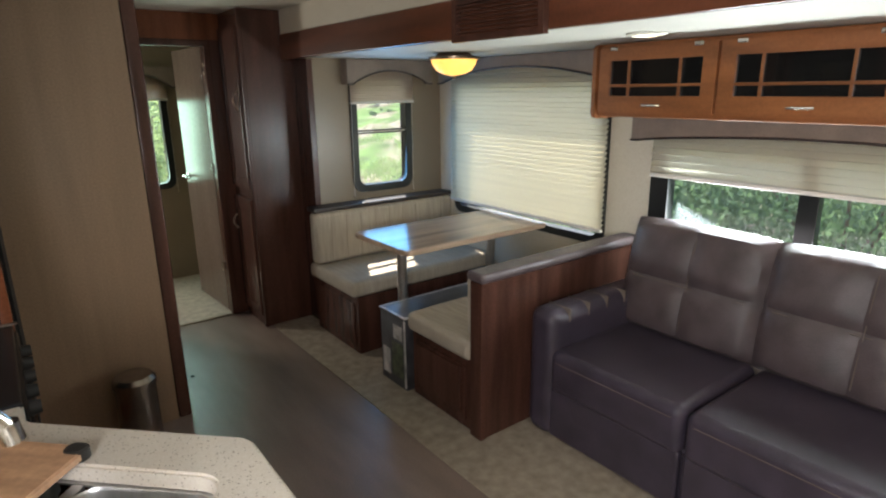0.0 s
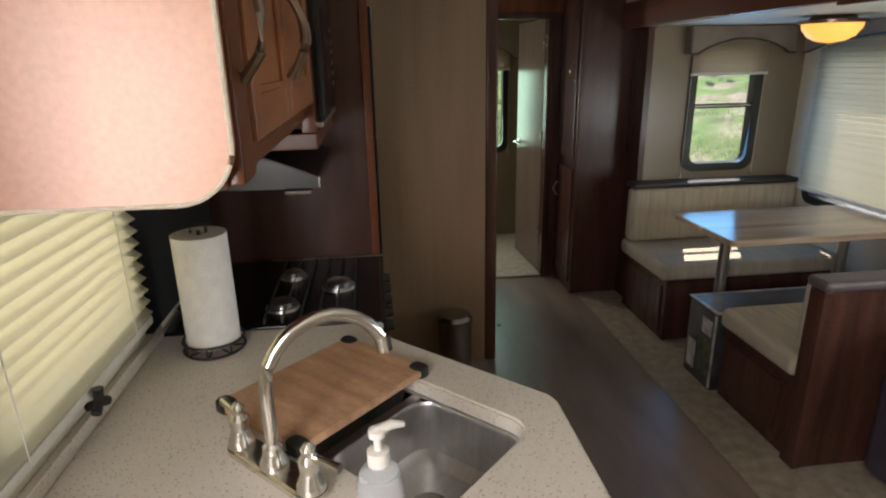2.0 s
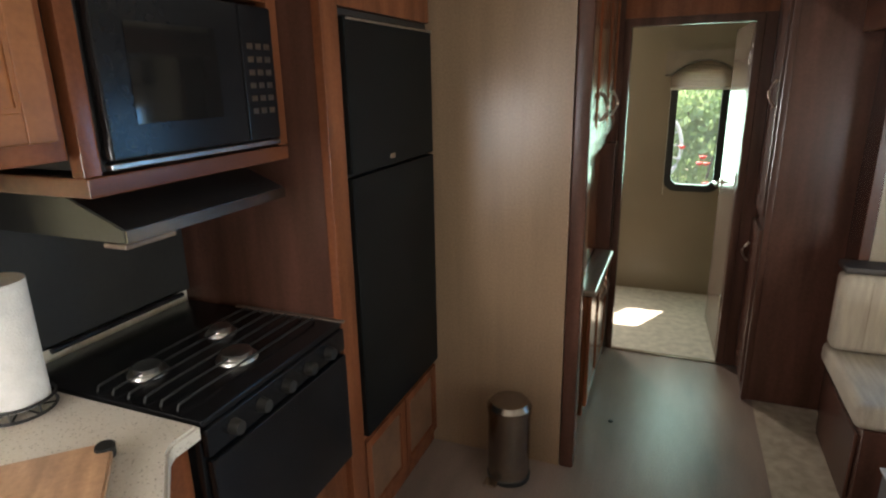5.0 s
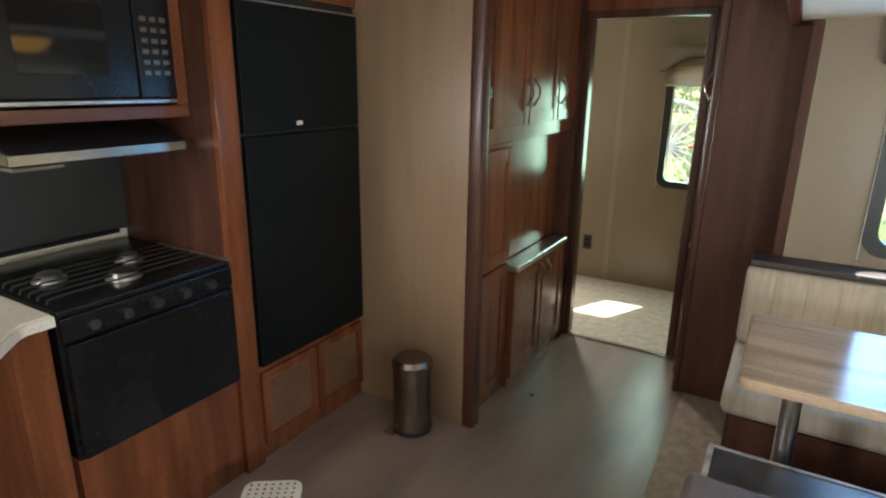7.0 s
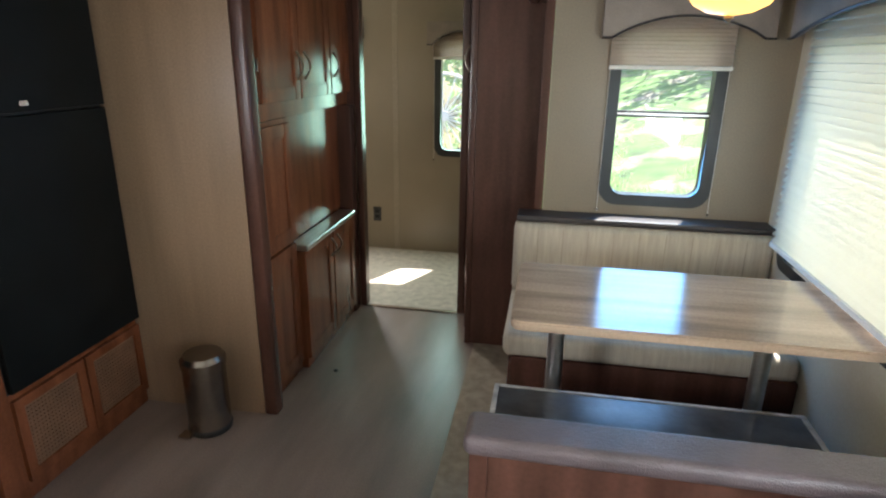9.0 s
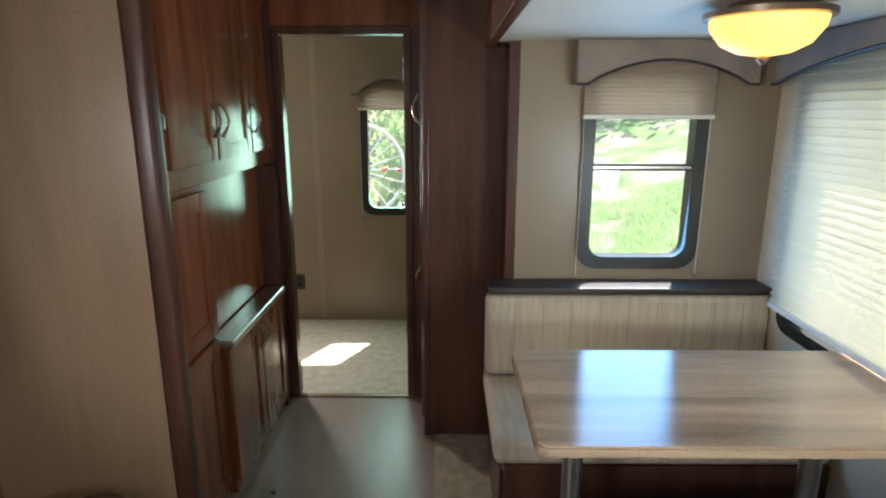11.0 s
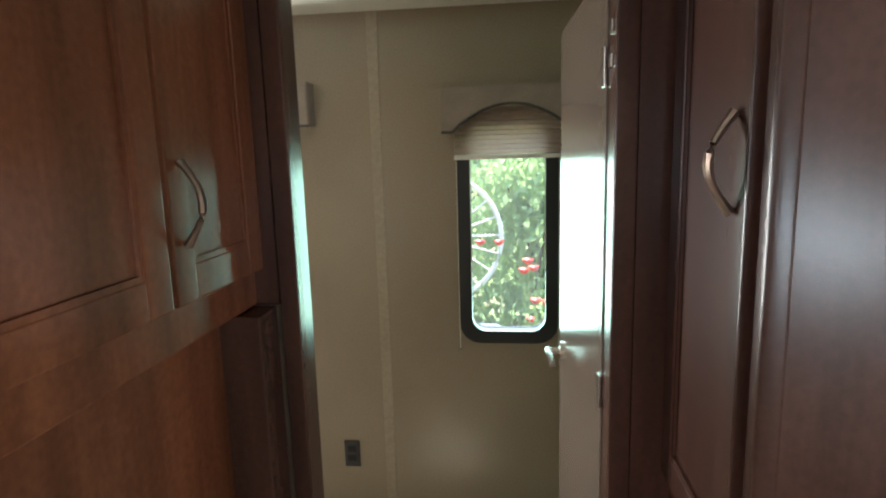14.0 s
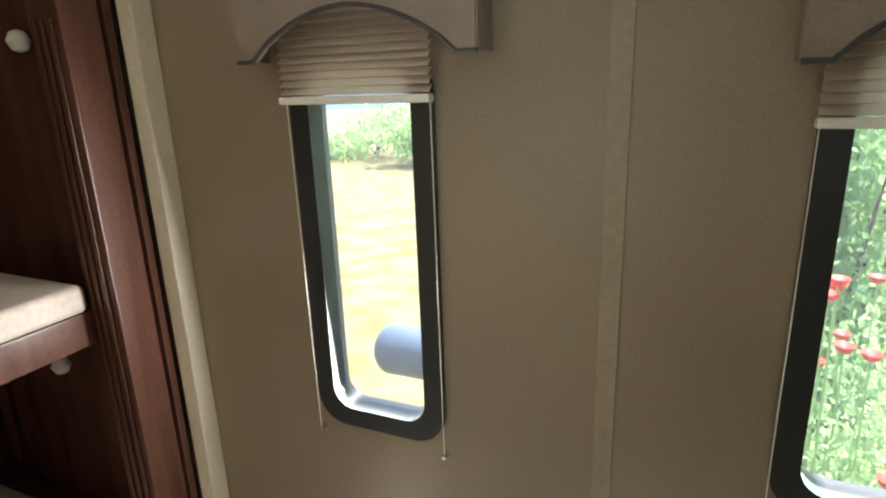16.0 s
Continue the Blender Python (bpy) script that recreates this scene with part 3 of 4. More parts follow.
def bowl(u0, u1):
    bm = shape()
    layers = [(rounded(u0, -0.148, u1, 0.148, 0.05, 5), -0.036), (rounded(u0 + 0.004, -0.144, u1 - 0.004, 0.144, 0.05, 5), -0.045),
              (rounded(u0 + 0.012, -0.136, u1 - 0.012, 0.136, 0.05, 5), -0.15), (rounded(u0 + 0.04, -0.11, u1 - 0.04, 0.11, 0.05, 5), -0.172)]
    rings = [[bm.verts.new((p, q, z)) for p, q in o] for o, z in layers]
    for a, b in zip(rings, rings[1:]):
        for i in range(len(a)):
            bm.faces.new((a[i], a[(i + 1) % len(a)], b[(i + 1) % len(a)], b[i]))
    bm.faces.new(rings[-1])
    bmesh.ops.recalc_face_normals(bm, faces=bm.faces)
    bmesh.ops.reverse_faces(bm, faces=bm.faces)
    return bm


rim = ring_frame(shape(), rounded(-0.30, -0.19, 0.30, 0.19, 0.055, 5), rounded(-0.256, -0.148, 0.256, 0.148, 0.05, 5), "z", -0.042, -0.037)
part("rim", rim, SINK, sink)
part("bowl", bowl(-0.256, -0.047), SINK, sink)
part("bowl", bowl(-0.023, 0.256), SINK, sink)
part("divider", cube(shape(), -0.048, -0.147, -0.06, -0.022, 0.147, -0.036, 0.004), SINK, sink)
for u in (-0.15, 0.116):
    part("drain", lathe(shape(), [(0.001, -0.168), (0.03, -0.168), (0.042, -0.165), (0.044, -0.169)], 20, (u, 0, 0)), CHROME, sink)

board = thing("cutting_board", "bamboo cutting board with black corner grips over the sink", "cutting board", at=(*loc(-0.165, -0.005), 0.8955))
board.rotation_euler = (0, 0, radians(-45))
part("plank", prism(shape(), rounded(-0.135, -0.19, 0.135, 0.19, 0.02, 4), "z", 0, 0.018, 0.003), BAMBOO, board)
for a, b in ((-1, -1), (1, -1), (-1, 1), (1, 1)):
    part("corner_grip", prism(shape(), rounded(min(a * 0.095, a * 0.139), min(b * 0.158, b * 0.194), max(a * 0.095, a * 0.139), max(b * 0.158, b * 0.194), 0.015, 3), "z", -0.004, 0.022, 0.003), BLACKM, board, "black rubber corner")

faucet = thing("faucet", "brushed nickel gooseneck faucet with two lever handles", "faucet", at=(1.165, 1.245, 0.89))
faucet.rotation_euler = (0, 0, radians(-45))
part("base_plate", prism(shape(), rounded(-0.125, -0.028, 0.125, 0.028, 0.025, 5), "z", 0, 0.02, 0.005), CHROME, faucet)
SP = Vector((math.sin(radians(25)), math.cos(radians(25)), 0))
neck = [(0, 0, 0.02), (0, 0, 0.05), (0, 0, 0.1), (0, 0, 0.14)] + [tuple(SP * (0.112 - 0.112 * math.cos(radians(a))) + Vector((0, 0, 0.165 + 0.118 * math.sin(radians(a))))) for a in range(0, 168, 12)]
part("spout", tube(shape(), neck, [0.0125] * len(neck), 16), CHROME, faucet)
part("collar", lathe(shape(), [(0.026, 0.018), (0.026, 0.03), (0.019, 0.042), (0.018, 0.058), (0.0128, 0.064)], 20), CHROME, faucet)
tip = Vector(neck[-1])
part("aerator", rod(shape(), tip + Vector((0, 0, 0.008)), tip - Vector((-0.002, -0.004, 0.022)), 0.0155), CHROME, faucet)
for s in (-1, 1):
    h = part("handle_base", lathe(shape(), [(0.026, 0.018), (0.024, 0.03), (0.016, 0.05), (0.018, 0.06), (0.019, 0.075), (0.011, 0.085), (0.013, 0.096), (0.006, 0.106), (0.001, 0.108)], 18, (s * 0.1, 0, 0)), CHROME, faucet)
    part("lever", tube(shape(), [(s * 0.1, 0, 0.078), (s * 0.13, 0.005, 0.082), (s * 0.165, 0.01, 0.08)], [0.006, 0.006, 0.009]), CHROME, h)

soap = thing("soap_bottle", "clear hand soap bottle with a white pump", "soap bottle", at=(1.352, 1.09, 0.891))
part("bottle", lathe(shape(), [(0.033, 0), (0.036, 0.01), (0.036, 0.085), (0.03, 0.105), (0.014, 0.115), (0.014, 0.122)], 24), SOAP, soap)
part("label", lathe(shape(), [(0.0365, 0.03), (0.0368, 0.031), (0.0368, 0.062), (0.0365, 0.063)], 24), WHITE, soap, "pale printed wrap")
pump = shape()
lathe(pump, [(0.017, 0.118), (0.017, 0.142), (0.006, 0.144), (0.006, 0.165), (0.013, 0.167), (0.013, 0.178), (0.001, 0.182)], 18)
tube(pump, [(0, 0, 0.174), (0.02, 0.01, 0.178), (0.04, 0.02, 0.17)], [0.009, 0.008, 0.005])
part("pump", pump, WHITE, soap)

towel = thing("paper_towel_holder", "white paper towel roll on a dark wire stand", "paper towels", at=(0.935, 1.77, 0.891))
part("roll", lathe(shape(), [(0.018, 0.02), (0.065, 0.02), (0.0655, 0.03), (0.0655, 0.30), (0.065, 0.308), (0.018, 0.308), (0.018, 0.29)], 40), PAPER, towel)
st = shape()
for z in (0.004, 0.03):
    tube(st, [(0.075 * math.cos(a * math.tau / 32), 0.075 * math.sin(a * math.tau / 32), z) for a in range(33)], 0.0035, 6)
for a in range(8):
    c, s = math.cos(a * math.tau / 8), math.sin(a * math.tau / 8)
    rod(st, (0.075 * c, 0.075 * s, 0.002), (0.075 * c, 0.075 * s, 0.032), 0.0025, seg=6)
    rod(st, (0, 0, 0.003), (0.075 * c, 0.075 * s, 0.003), 0.0025, seg=6)
rod(st, (0, 0, 0), (0, 0, 0.315), 0.005, seg=8)
tube(st, [(-0.018, 0, 0.31), (-0.018, 0, 0.328), (0.018, 0, 0.328), (0.018, 0, 0.31)], 0.004, 6)
part("wire_stand", st, BLACKM, towel, "dark bronze wire stand")

# stove, hood, microwave, wall cabinets
stove = thing("stove", "black gas stove with oven below", "stove")
part("body", cube(shape(), LEFT + 0.002, 1.866, 0.415, 1.36, 2.452, 0.872, 0.004), BLACK, stove)
part("cooktop", cube(shape(), LEFT + 0.01, 1.868, 0.873, 1.372, 2.45, 0.893, 0.006), BLACK, stove)
part("oven_door", cube(shape(), 1.361, 1.875, 0.425, 1.385, 2.445, 0.79, 0.006), BLACK, stove, "black glass oven door")
part("control_panel", cube(shape(), 1.361, 1.87, 0.80, 1.38, 2.45, 0.872, 0.006), BLACK, stove)
part("back_rail", rod(shape(), (0.80, 1.95, 0.93), (0.80, 2.40, 0.93), 0.008), BLACK, stove)
for k in range(5):
    y = 1.95 + k * 0.1
    part("knob", rod(shape(), (1.381, y, 0.836), (1.405, y, 0.836), 0.02, 0.016), BLACKM, stove)
for bx, by, r in ((1.076, 2.0, 0.035), (1.235, 2.145, 0.04), (1.079, 2.26, 0.03)):
    b = part("burner", lathe(shape(), [(r + 0.015, 0.893), (r + 0.012, 0.90), (r, 0.901), (r, 0.914), (r - 0.006, 0.918), (0.001, 0.919)], 24, (bx, by, 0)), STEEL, stove, "grey burner cap")
for gx in (1.04, 1.09, 1.14, 1.19, 1.24, 1.29):
    part("grate_bar", tube(shape(), [(gx, 1.885, 0.893), (gx, 1.89, 0.906), (gx, 1.95, 0.909), (gx, 2.38, 0.908), (gx, 2.42, 0.904), (gx, 2.428, 0.893)], 0.003, 6), BLACKM, stove)
part("base_drawer", cube(shape(), LEFT + 0.002, 1.866, 0.002, 1.352, 2.45, 0.413, 0.003), WOOD, stove, "cherry wood panel below the oven")
part("side_trim", cube(shape(), 0.98, 2.436, 0.8935, 1.386, 2.4515, 0.899, 0.002), DOORF, stove, "pale strip along the cooktop edge")
solid("stove_backsplash", cube(shape(), LEFT + 0.001, 1.79, 0.93, LEFT + 0.02, 2.453, 1.40, 0.002), BLACKM, "dark backsplash behind the stove", "backsplash", "structure")

hood = thing("range_hood", "slim steel range hood under the microwave", "range hood")
hp = [(LEFT + 0.002, 1.275), (1.222, 1.275), (1.222, 1.305), (1.05, 1.375), (LEFT + 0.002, 1.375)]
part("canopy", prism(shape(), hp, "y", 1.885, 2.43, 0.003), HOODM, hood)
part("lip", cube(shape(), 1.2225, 1.886, 1.276, 1.226, 2.429, 1.304), BINSTEEL, hood)
part("filter", cube(shape(), 0.82, 1.93, 1.268, 1.18, 2.39, 1.274), BLACKM, hood)

# small grey plate under the front of the hood
part("hood_plate", cube(shape(), 1.13, 1.90, 1.255, 1.20, 2.04, 1.2675, 0.004), DOORF, hood, "small grey plate")

uppers = thing("wall_cabinet", "cherry wall cabinet with rounded end panel", "cabinet")
prof = [(LEFT + 0.002, 1.452), (1.168, 1.452)] + [(1.168 + 0.06 * math.sin(radians(a)), 1.512 - 0.06 * math.cos(radians(a))) for a in range(10, 91, 10)] + [(1.228, CEILZ - 0.002), (LEFT + 0.002, CEILZ - 0.002)]
part("end_panel", prism(shape(), prof, "y", 0.95, 0.972, 0.002), WOOD_END, uppers, "smooth cherry end panel with pale edging")
edge_pts = [(p[0], 0.951, p[1]) for p in prof[:-1]]
part("edge_banding", tube(shape(), edge_pts, 0.0028, 6), CUSHION, uppers, "pale edge banding")
part("body", cube(shape(), LEFT + 0.002, 0.973, 1.462, 1.215, 1.80, CEILZ - 0.003, 0.002), WOOD, uppers)
part("stile", cube(shape(), 1.216, 0.973, 1.465, 1.232, 1.045, CEILZ - 0.003, 0.003), WOOD, uppers)
# door colour carries the ceiling downlight's brightness; under even light they are cherry
raised_door(uppers, "x", 1.055, 1.50, 1.392, 2.03, 1.216, WOOD_L, handle=(1.362, 1.635, 0.14, True))
raised_door(uppers, "x", 1.40, 1.50, 1.775, 2.03, 1.216, WOOD_L, handle=(1.435, 1.635, 0.14, True))
part("side_handle", tube(shape(), [(1.233, 1.02, 1.57), (1.255, 1.02, 1.60), (1.26, 1.02, 1.64), (1.255, 1.02, 1.68), (1.233, 1.02, 1.71)], 0.006, 8), BRONZE, uppers, "curved bronze pull")

mwcab = thing("microwave_cabinet", "cherry cabinet housing the microwave", "cabinet")
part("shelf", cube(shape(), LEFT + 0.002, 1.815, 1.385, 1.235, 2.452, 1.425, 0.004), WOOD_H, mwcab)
part("stile", cube(shape(), 1.20, 1.81, 1.426, 1.235, 1.85, CEILZ - 0.003, 0.003), WOOD, mwcab)
part("stile", cube(shape(), 1.20, 2.41, 1.426, 1.235, 2.452, CEILZ - 0.003, 0.003), WOOD, mwcab)
part("top_box", cube(shape(), LEFT + 0.002, 1.851, 1.80, 1.232, 2.409, CEILZ - 0.003, 0.003), WOOD, mwcab)
micro = thing("microwave", "black built-in microwave with a keypad", "microwave")
part("body", cube(shape(), LEFT + 0.05, 1.855, 1.432, 1.225, 2.405, 1.79), BLACKM, micro)
mdoor = part("door", cube(shape(), 1.226, 1.858, 1.45, 1.256, 2.27, 1.785, 0.008), BLACK, micro)
part("window", cube(shape(), 1.2562, 1.93, 1.52, 1.258, 2.18, 1.72, 0.001), DGLASS, mdoor)
part("keypad_panel", cube(shape(), 1.226, 2.275, 1.45, 1.252, 2.402, 1.785, 0.006), BLACK, micro)
for r in range(6):
    for c in range(3):
        part("key", cube(shape(), 1.2522, 2.295 + c * 0.033, 1.52 + r * 0.032, 1.254, 2.315 + c * 0.033, 1.534 + r * 0.032), BRONZE, micro)
part("vent_strip", cube(shape(), 1.226, 1.86, 1.434, 1.25, 2.40, 1.447, 0.003), STEEL, micro)

# kitchen window blind
kw = thing("window_1", "black-framed kitchen window behind the worktop", "window", kind="structure")
part("window_frame", ring_frame(shape(), rounded(1.125, 0.975, 1.765, 1.415, 0.05), rounded(1.165, 1.015, 1.725, 1.375, 0.04), "x", LEFT - 0.055, LEFT + 0.006), WFRAME, kw)
p = part("pane", cube(shape(), LEFT - 0.045, 1.16, 1.01, LEFT - 0.040, 1.73, 1.38), GLASS, kw)
p.visible_shadow = False


def pleats(axis, base, out, p0, p1, q0, q1, pitch, depth):
    """A zigzag sheet hung from q1 to q0."""
    n = max(2, int((q1 - q0) / pitch) * 2)
    bm = shape()
    rows = []
    for k in range(n + 1):
        z = q1 - (q1 - q0) * k / n - (0.35 * pitch if k % 2 else 0)
        d = base + out * depth * (k % 2)
        rows.append([bm.verts.new((d, p, z) if axis == "x" else (p, d, z)) for p in (p0, p1)])
    for a, b in zip(rows, rows[1:]):
        bm.faces.new((a[0], a[1], b[1], b[0]))
    return bm


kb = thing("pleated_blind", "cream pleated blind over the kitchen window", "blind")
part("pleats", pleats("x", LEFT + 0.006, 1, 1.112, 1.772, 0.995, 1.45, 0.03, 0.03), BLIND, kb, smooth=False)
part("bottom_bar", cube(shape(), LEFT + 0.008, 1.112, 0.97, LEFT + 0.034, 1.772, 0.992, 0.004), WHITE, kb)
for y in (1.104, 1.775):
    for k in range(15):
        z = 0.995 + k * 0.0295
        part("dark_fold", prism(shape(), [(LEFT + 0.003, z), (LEFT + 0.038, z + 0.012), (LEFT + 0.003, z + 0.028)], "y", y, y + 0.006), WFRAME, kb)
for y in (1.2, 1.66):
    part("cord", rod(shape(), (LEFT + 0.037, y, 0.985), (LEFT + 0.037, y, 1.44), 0.0014, seg=6), WHITE, kb)
crank = thing("window_crank", "small black window crank knob", "window crank")
ck = shape()
rod(ck, (LEFT + 0.021, 1.42, 0.95), (LEFT + 0.05, 1.42, 0.96), 0.009)
for a in (90, 210, 330):
    rod(ck, (LEFT + 0.046, 1.42, 0.962), (LEFT + 0.048, 1.42 + 0.028 * math.cos(radians(a)), 0.962 + 0.028 * math.sin(radians(a))), 0.009, 0.011, 8)
part("knob", ck, BLACKM, crank)
solid("kitchen_valance", prism(shape(), [(LEFT + 0.002, 1.448), (0.99, 1.448), (0.96, 1.37), (0.925, 1.31), (0.90, 1.285), (LEFT + 0.002, 1.285)], "y", 0.925, 0.945, 0.003), DARKWOOD, "dark wooden valance bracket at the kitchen window", "bracket")

# ---- dinette ----
def upholstered(x0, y0, z0, x1, y1, z1, r=0.03):
    return cube(shape(), x0, y0, z0, x1, y1, z1, r, 4)


def bench(name, y0, y1, label):
    b = thing(name, label, "bench")
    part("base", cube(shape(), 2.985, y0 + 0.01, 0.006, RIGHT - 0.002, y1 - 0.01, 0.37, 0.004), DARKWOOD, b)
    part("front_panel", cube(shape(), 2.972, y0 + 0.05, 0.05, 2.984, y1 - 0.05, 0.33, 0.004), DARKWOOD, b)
    part("seat_cushion", upholstered(2.95, y0, 0.372, RIGHT - 0.004, y1, 0.47), CUSHION, b, "taupe fabric seat")
    return b


fb = bench("dinette_bench", 3.25, 3.84, "taupe cushioned dinette bench on a dark base")
part("backrest", upholstered(2.95, 3.70, 0.475, RIGHT - 0.005, 3.80, 0.81), CUSHION, fb)
part("top_ledge", cube(shape(), 2.96, 3.715, 0.812, RIGHT - 0.005, 3.846, 0.84, 0.008), TRIM_DK, fb, "dark ledge along the top")
for k in range(9):
    x = 3.06 + k * 0.11
    part("seam", cube(shape(), x - 0.0015, 3.6985, 0.50, x + 0.0015, 3.7005, 0.79), SEAM, fb)
nb = bench("dinette_bench", 2.19, 2.69, "taupe dinette bench against the half wall")
part("drawer_front", cube(shape(), 2.958, 2.26, 0.09, 2.971, 2.62, 0.32, 0.005), DARKWOOD, nb)
part("backrest", upholstered(2.99, 2.19, 0.472, RIGHT - 0.005, 2.26, 0.77), CUSHION, nb)

half = thing("half_wall", "cherry half wall with padded dark cap", "partition", kind="structure")
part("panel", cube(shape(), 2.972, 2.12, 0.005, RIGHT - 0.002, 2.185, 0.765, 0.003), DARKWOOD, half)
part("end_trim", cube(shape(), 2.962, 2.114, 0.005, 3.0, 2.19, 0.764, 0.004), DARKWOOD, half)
part("cap", cube(shape(), 2.95, 2.095, 0.766, RIGHT - 0.003, 2.205, 0.81, 0.018, 4), LEATHER_G, half, "padded dark brown cap")

table = thing("dinette_table", "wood-grain laminate dinette table on steel posts", "table")
part("tabletop", prism(shape(), rounded(3.0, 2.745, RIGHT - 0.01, 3.30, 0.035), "z", 0.735, 0.765, 0.005), TABLE, table)
for x in (3.15, 3.82):
    lg = part("leg", rod(shape(), (x, 3.02, 0.02), (x, 3.02, 0.733), 0.028, seg=20), STEEL, table)
    part("foot", lathe(shape(), [(0.085, 0.005), (0.085, 0.012), (0.04, 0.03), (0.032, 0.05)], 24, (x, 3.02, 0)), STEEL, lg)

boxx = thing("carton", "long printed carton standing under the table", "carton")
part("body", cube(shape(), 2.955, 2.705, 0.006, 3.95, 2.95, 0.41, 0.004), CARTON, boxx)
part("top_flap", cube(shape(), 2.95, 2.70, 0.411, 3.955, 2.955, 0.418, 0.002), CARTON, boxx)
part("top_edge", ring_frame(shape(), [(2.948, 2.698), (3.957, 2.698), (3.957, 2.957), (2.948, 2.957)], [(2.965, 2.722), (3.94, 2.722), (3.94, 2.945), (2.965, 2.945)], "z", 0.4185, 0.422), LABEL, boxx, "pale worn edging")
part("end_print", cube(shape(), 2.9525, 2.74, 0.28, 2.9548, 2.82, 0.36), LABEL, boxx)
part("corner_strip", cube(shape(), 2.9522, 2.7055, 0.02, 2.9548, 2.722, 0.405), LABEL, boxx, "pale worn corner")
part("end_picture", cube(shape(), 2.9528, 2.735, 0.06, 2.9548, 2.84, 0.26), PICTURE, boxx, "dull green printed picture")
part("end_print", cube(shape(), 2.9525, 2.86, 0.05, 2.9548, 2.93, 0.20), LABEL, boxx)

# ---- windows ----
def arch(p0, p1, q_side, q_top, q_up, n=14):
    low = [(p0 + 0.04 + (p1 - p0 - 0.08) * k / n, q_side + (q_top - q_side) * math.sin(math.pi * k / n) ** 0.8) for k in range(n + 1)]
    return [(p0, q_up), (p0, q_side)] + low + [(p1, q_side), (p1, q_up)]


def end_window(name, hole, y, shade_z, val, label, split=None):
    """A window in a wall that faces -y, with a pleated shade and an arched valance."""
    x0, z0, x1, z1 = hole
    w = thing(name, label, "window", kind="structure")
    part("window_frame", ring_frame(shape(), rounded(x0 - 0.045, z0 - 0.045, x1 + 0.045, z1 + 0.03, 0.08), rounded(x0 + 0.004, z0 + 0.004, x1 - 0.004, z1, 0.055), "y", y - 0.014, y + 0.055), WFRAME, w)
    g = part("pane", cube(shape(), x0, y + 0.035, z0, x1, y + 0.039, z1), GLASS, w)
    g.visible_shadow = False
    if split:
        part("crossbar", cube(shape(), x0 - 0.002, y + 0.004, split - 0.014, x1 + 0.002, y + 0.03, split + 0.014, 0.003), WFRAME, w)
        part("bar_rail", cube(shape(), x0, y - 0.004, split - 0.004, x1, y + 0.004, split + 0.004, 0.001), STEEL, w)
    v0, v1, qs, qt, qu = val
    sh = thing("pleated_blind", "half-raised cream pleated window blind", "blind")
    part("pleats", pleats("y", y - 0.02, -1, x0 - 0.05, x1 + 0.05, shade_z + 0.018, qu - 0.02, 0.016, 0.016), SHADE, sh, smooth=False)
    part("bottom_rail", cube(shape(), x0 - 0.052, y - 0.042, shade_z, x1 + 0.052, y - 0.016, shade_z + 0.017, 0.004), WHITE, sh)
    for px in (x0 - 0.045, x1 + 0.045):
        part("cord", rod(shape(), (px, y - 0.018, z0 - 0.07), (px, y - 0.022, shade_z), 0.0012, seg=6), WHITE, sh)
        part("cord_anchor", rod(shape(), (px, y - 0.022, z0 - 0.07), (px, y, z0 - 0.07), 0.006, seg=8), CHROME, sh)
    va = thing("valance", "taupe padded window valance with arched edge", "valance")
    part("front", prism(shape(), arch(v0, v1, qs, qt, qu), "y", y - 0.085, y - 0.065, 0.004), VALANCE, va)
    lowline = arch(v0, v1, qs, qt, qu)[1:-1]
    part("piping", tube(shape(), [(a, y - 0.086, b) for a, b in lowline], 0.005, 6), TRIM_DK, va)
    for px in (v0, v1 - 0.015):
        part("side", cube(shape(), px, y - 0.064, qs, px + 0.015, y - 0.001, qu, 0.002), VALANCE, va)
    return w


end_window("window_2", W2, END, 1.50, (2.165, 2.665, 1.60, 1.695, 1.76), "tall black-framed bunk room window facing the garden")
end_window("window_3", W1, END, 1.55, (1.13, 1.67, 1.64, 1.735, 1.80), "tall black-framed bunk room window facing the yard")
end_window("window_4", DW, 3.85, 1.475, (3.265, 3.93, 1.60, 1.685, 1.755), "black-framed dinette window with sliding panes", 1.29)

bwn = thing("window_5", "wide black-framed dinette side window", "window", kind="structure")
part("window_frame", ring_frame(shape(), rounded(2.33, 0.70, 3.67, 1.63, 0.07), rounded(2.375, 0.745, 3.625, 1.585, 0.05), "x", RIGHT - 0.012, RIGHT + 0.05), WFRAME, bwn)
g = part("pane", cube(shape(), RIGHT + 0.03, 2.37, 0.73, RIGHT + 0.034, 3.63, 1.59), GLASS, bwn)
g.visible_shadow = False
bb = thing("pleated_blind", "wide lowered cream pleated blind beside the table", "blind")
part("pleats", pleats("x", RIGHT - 0.02, -1, 2.33, 3.68, 0.80, 1.68, 0.028, 0.02), BLIND, bb, smooth=False)
part("bottom_bar", cube(shape(), RIGHT - 0.044, 2.33, 0.78, RIGHT - 0.018, 3.68, 0.80, 0.004), WHITE, bb)
va = thing("valance", "wide taupe arched valance beside the dinette", "valance")
part("front", prism(shape(), arch(2.26, 3.75, 1.60, 1.69, 1.755, 22), "x", RIGHT - 0.09, RIGHT - 0.07, 0.004), VALANCE, va)
part("piping", tube(shape(), [(RIGHT - 0.092, a, b) for a, b in arch(2.26, 3.75, 1.60, 1.69, 1.755, 22)[1:-1]], 0.006, 6), TRIM_DK, va)

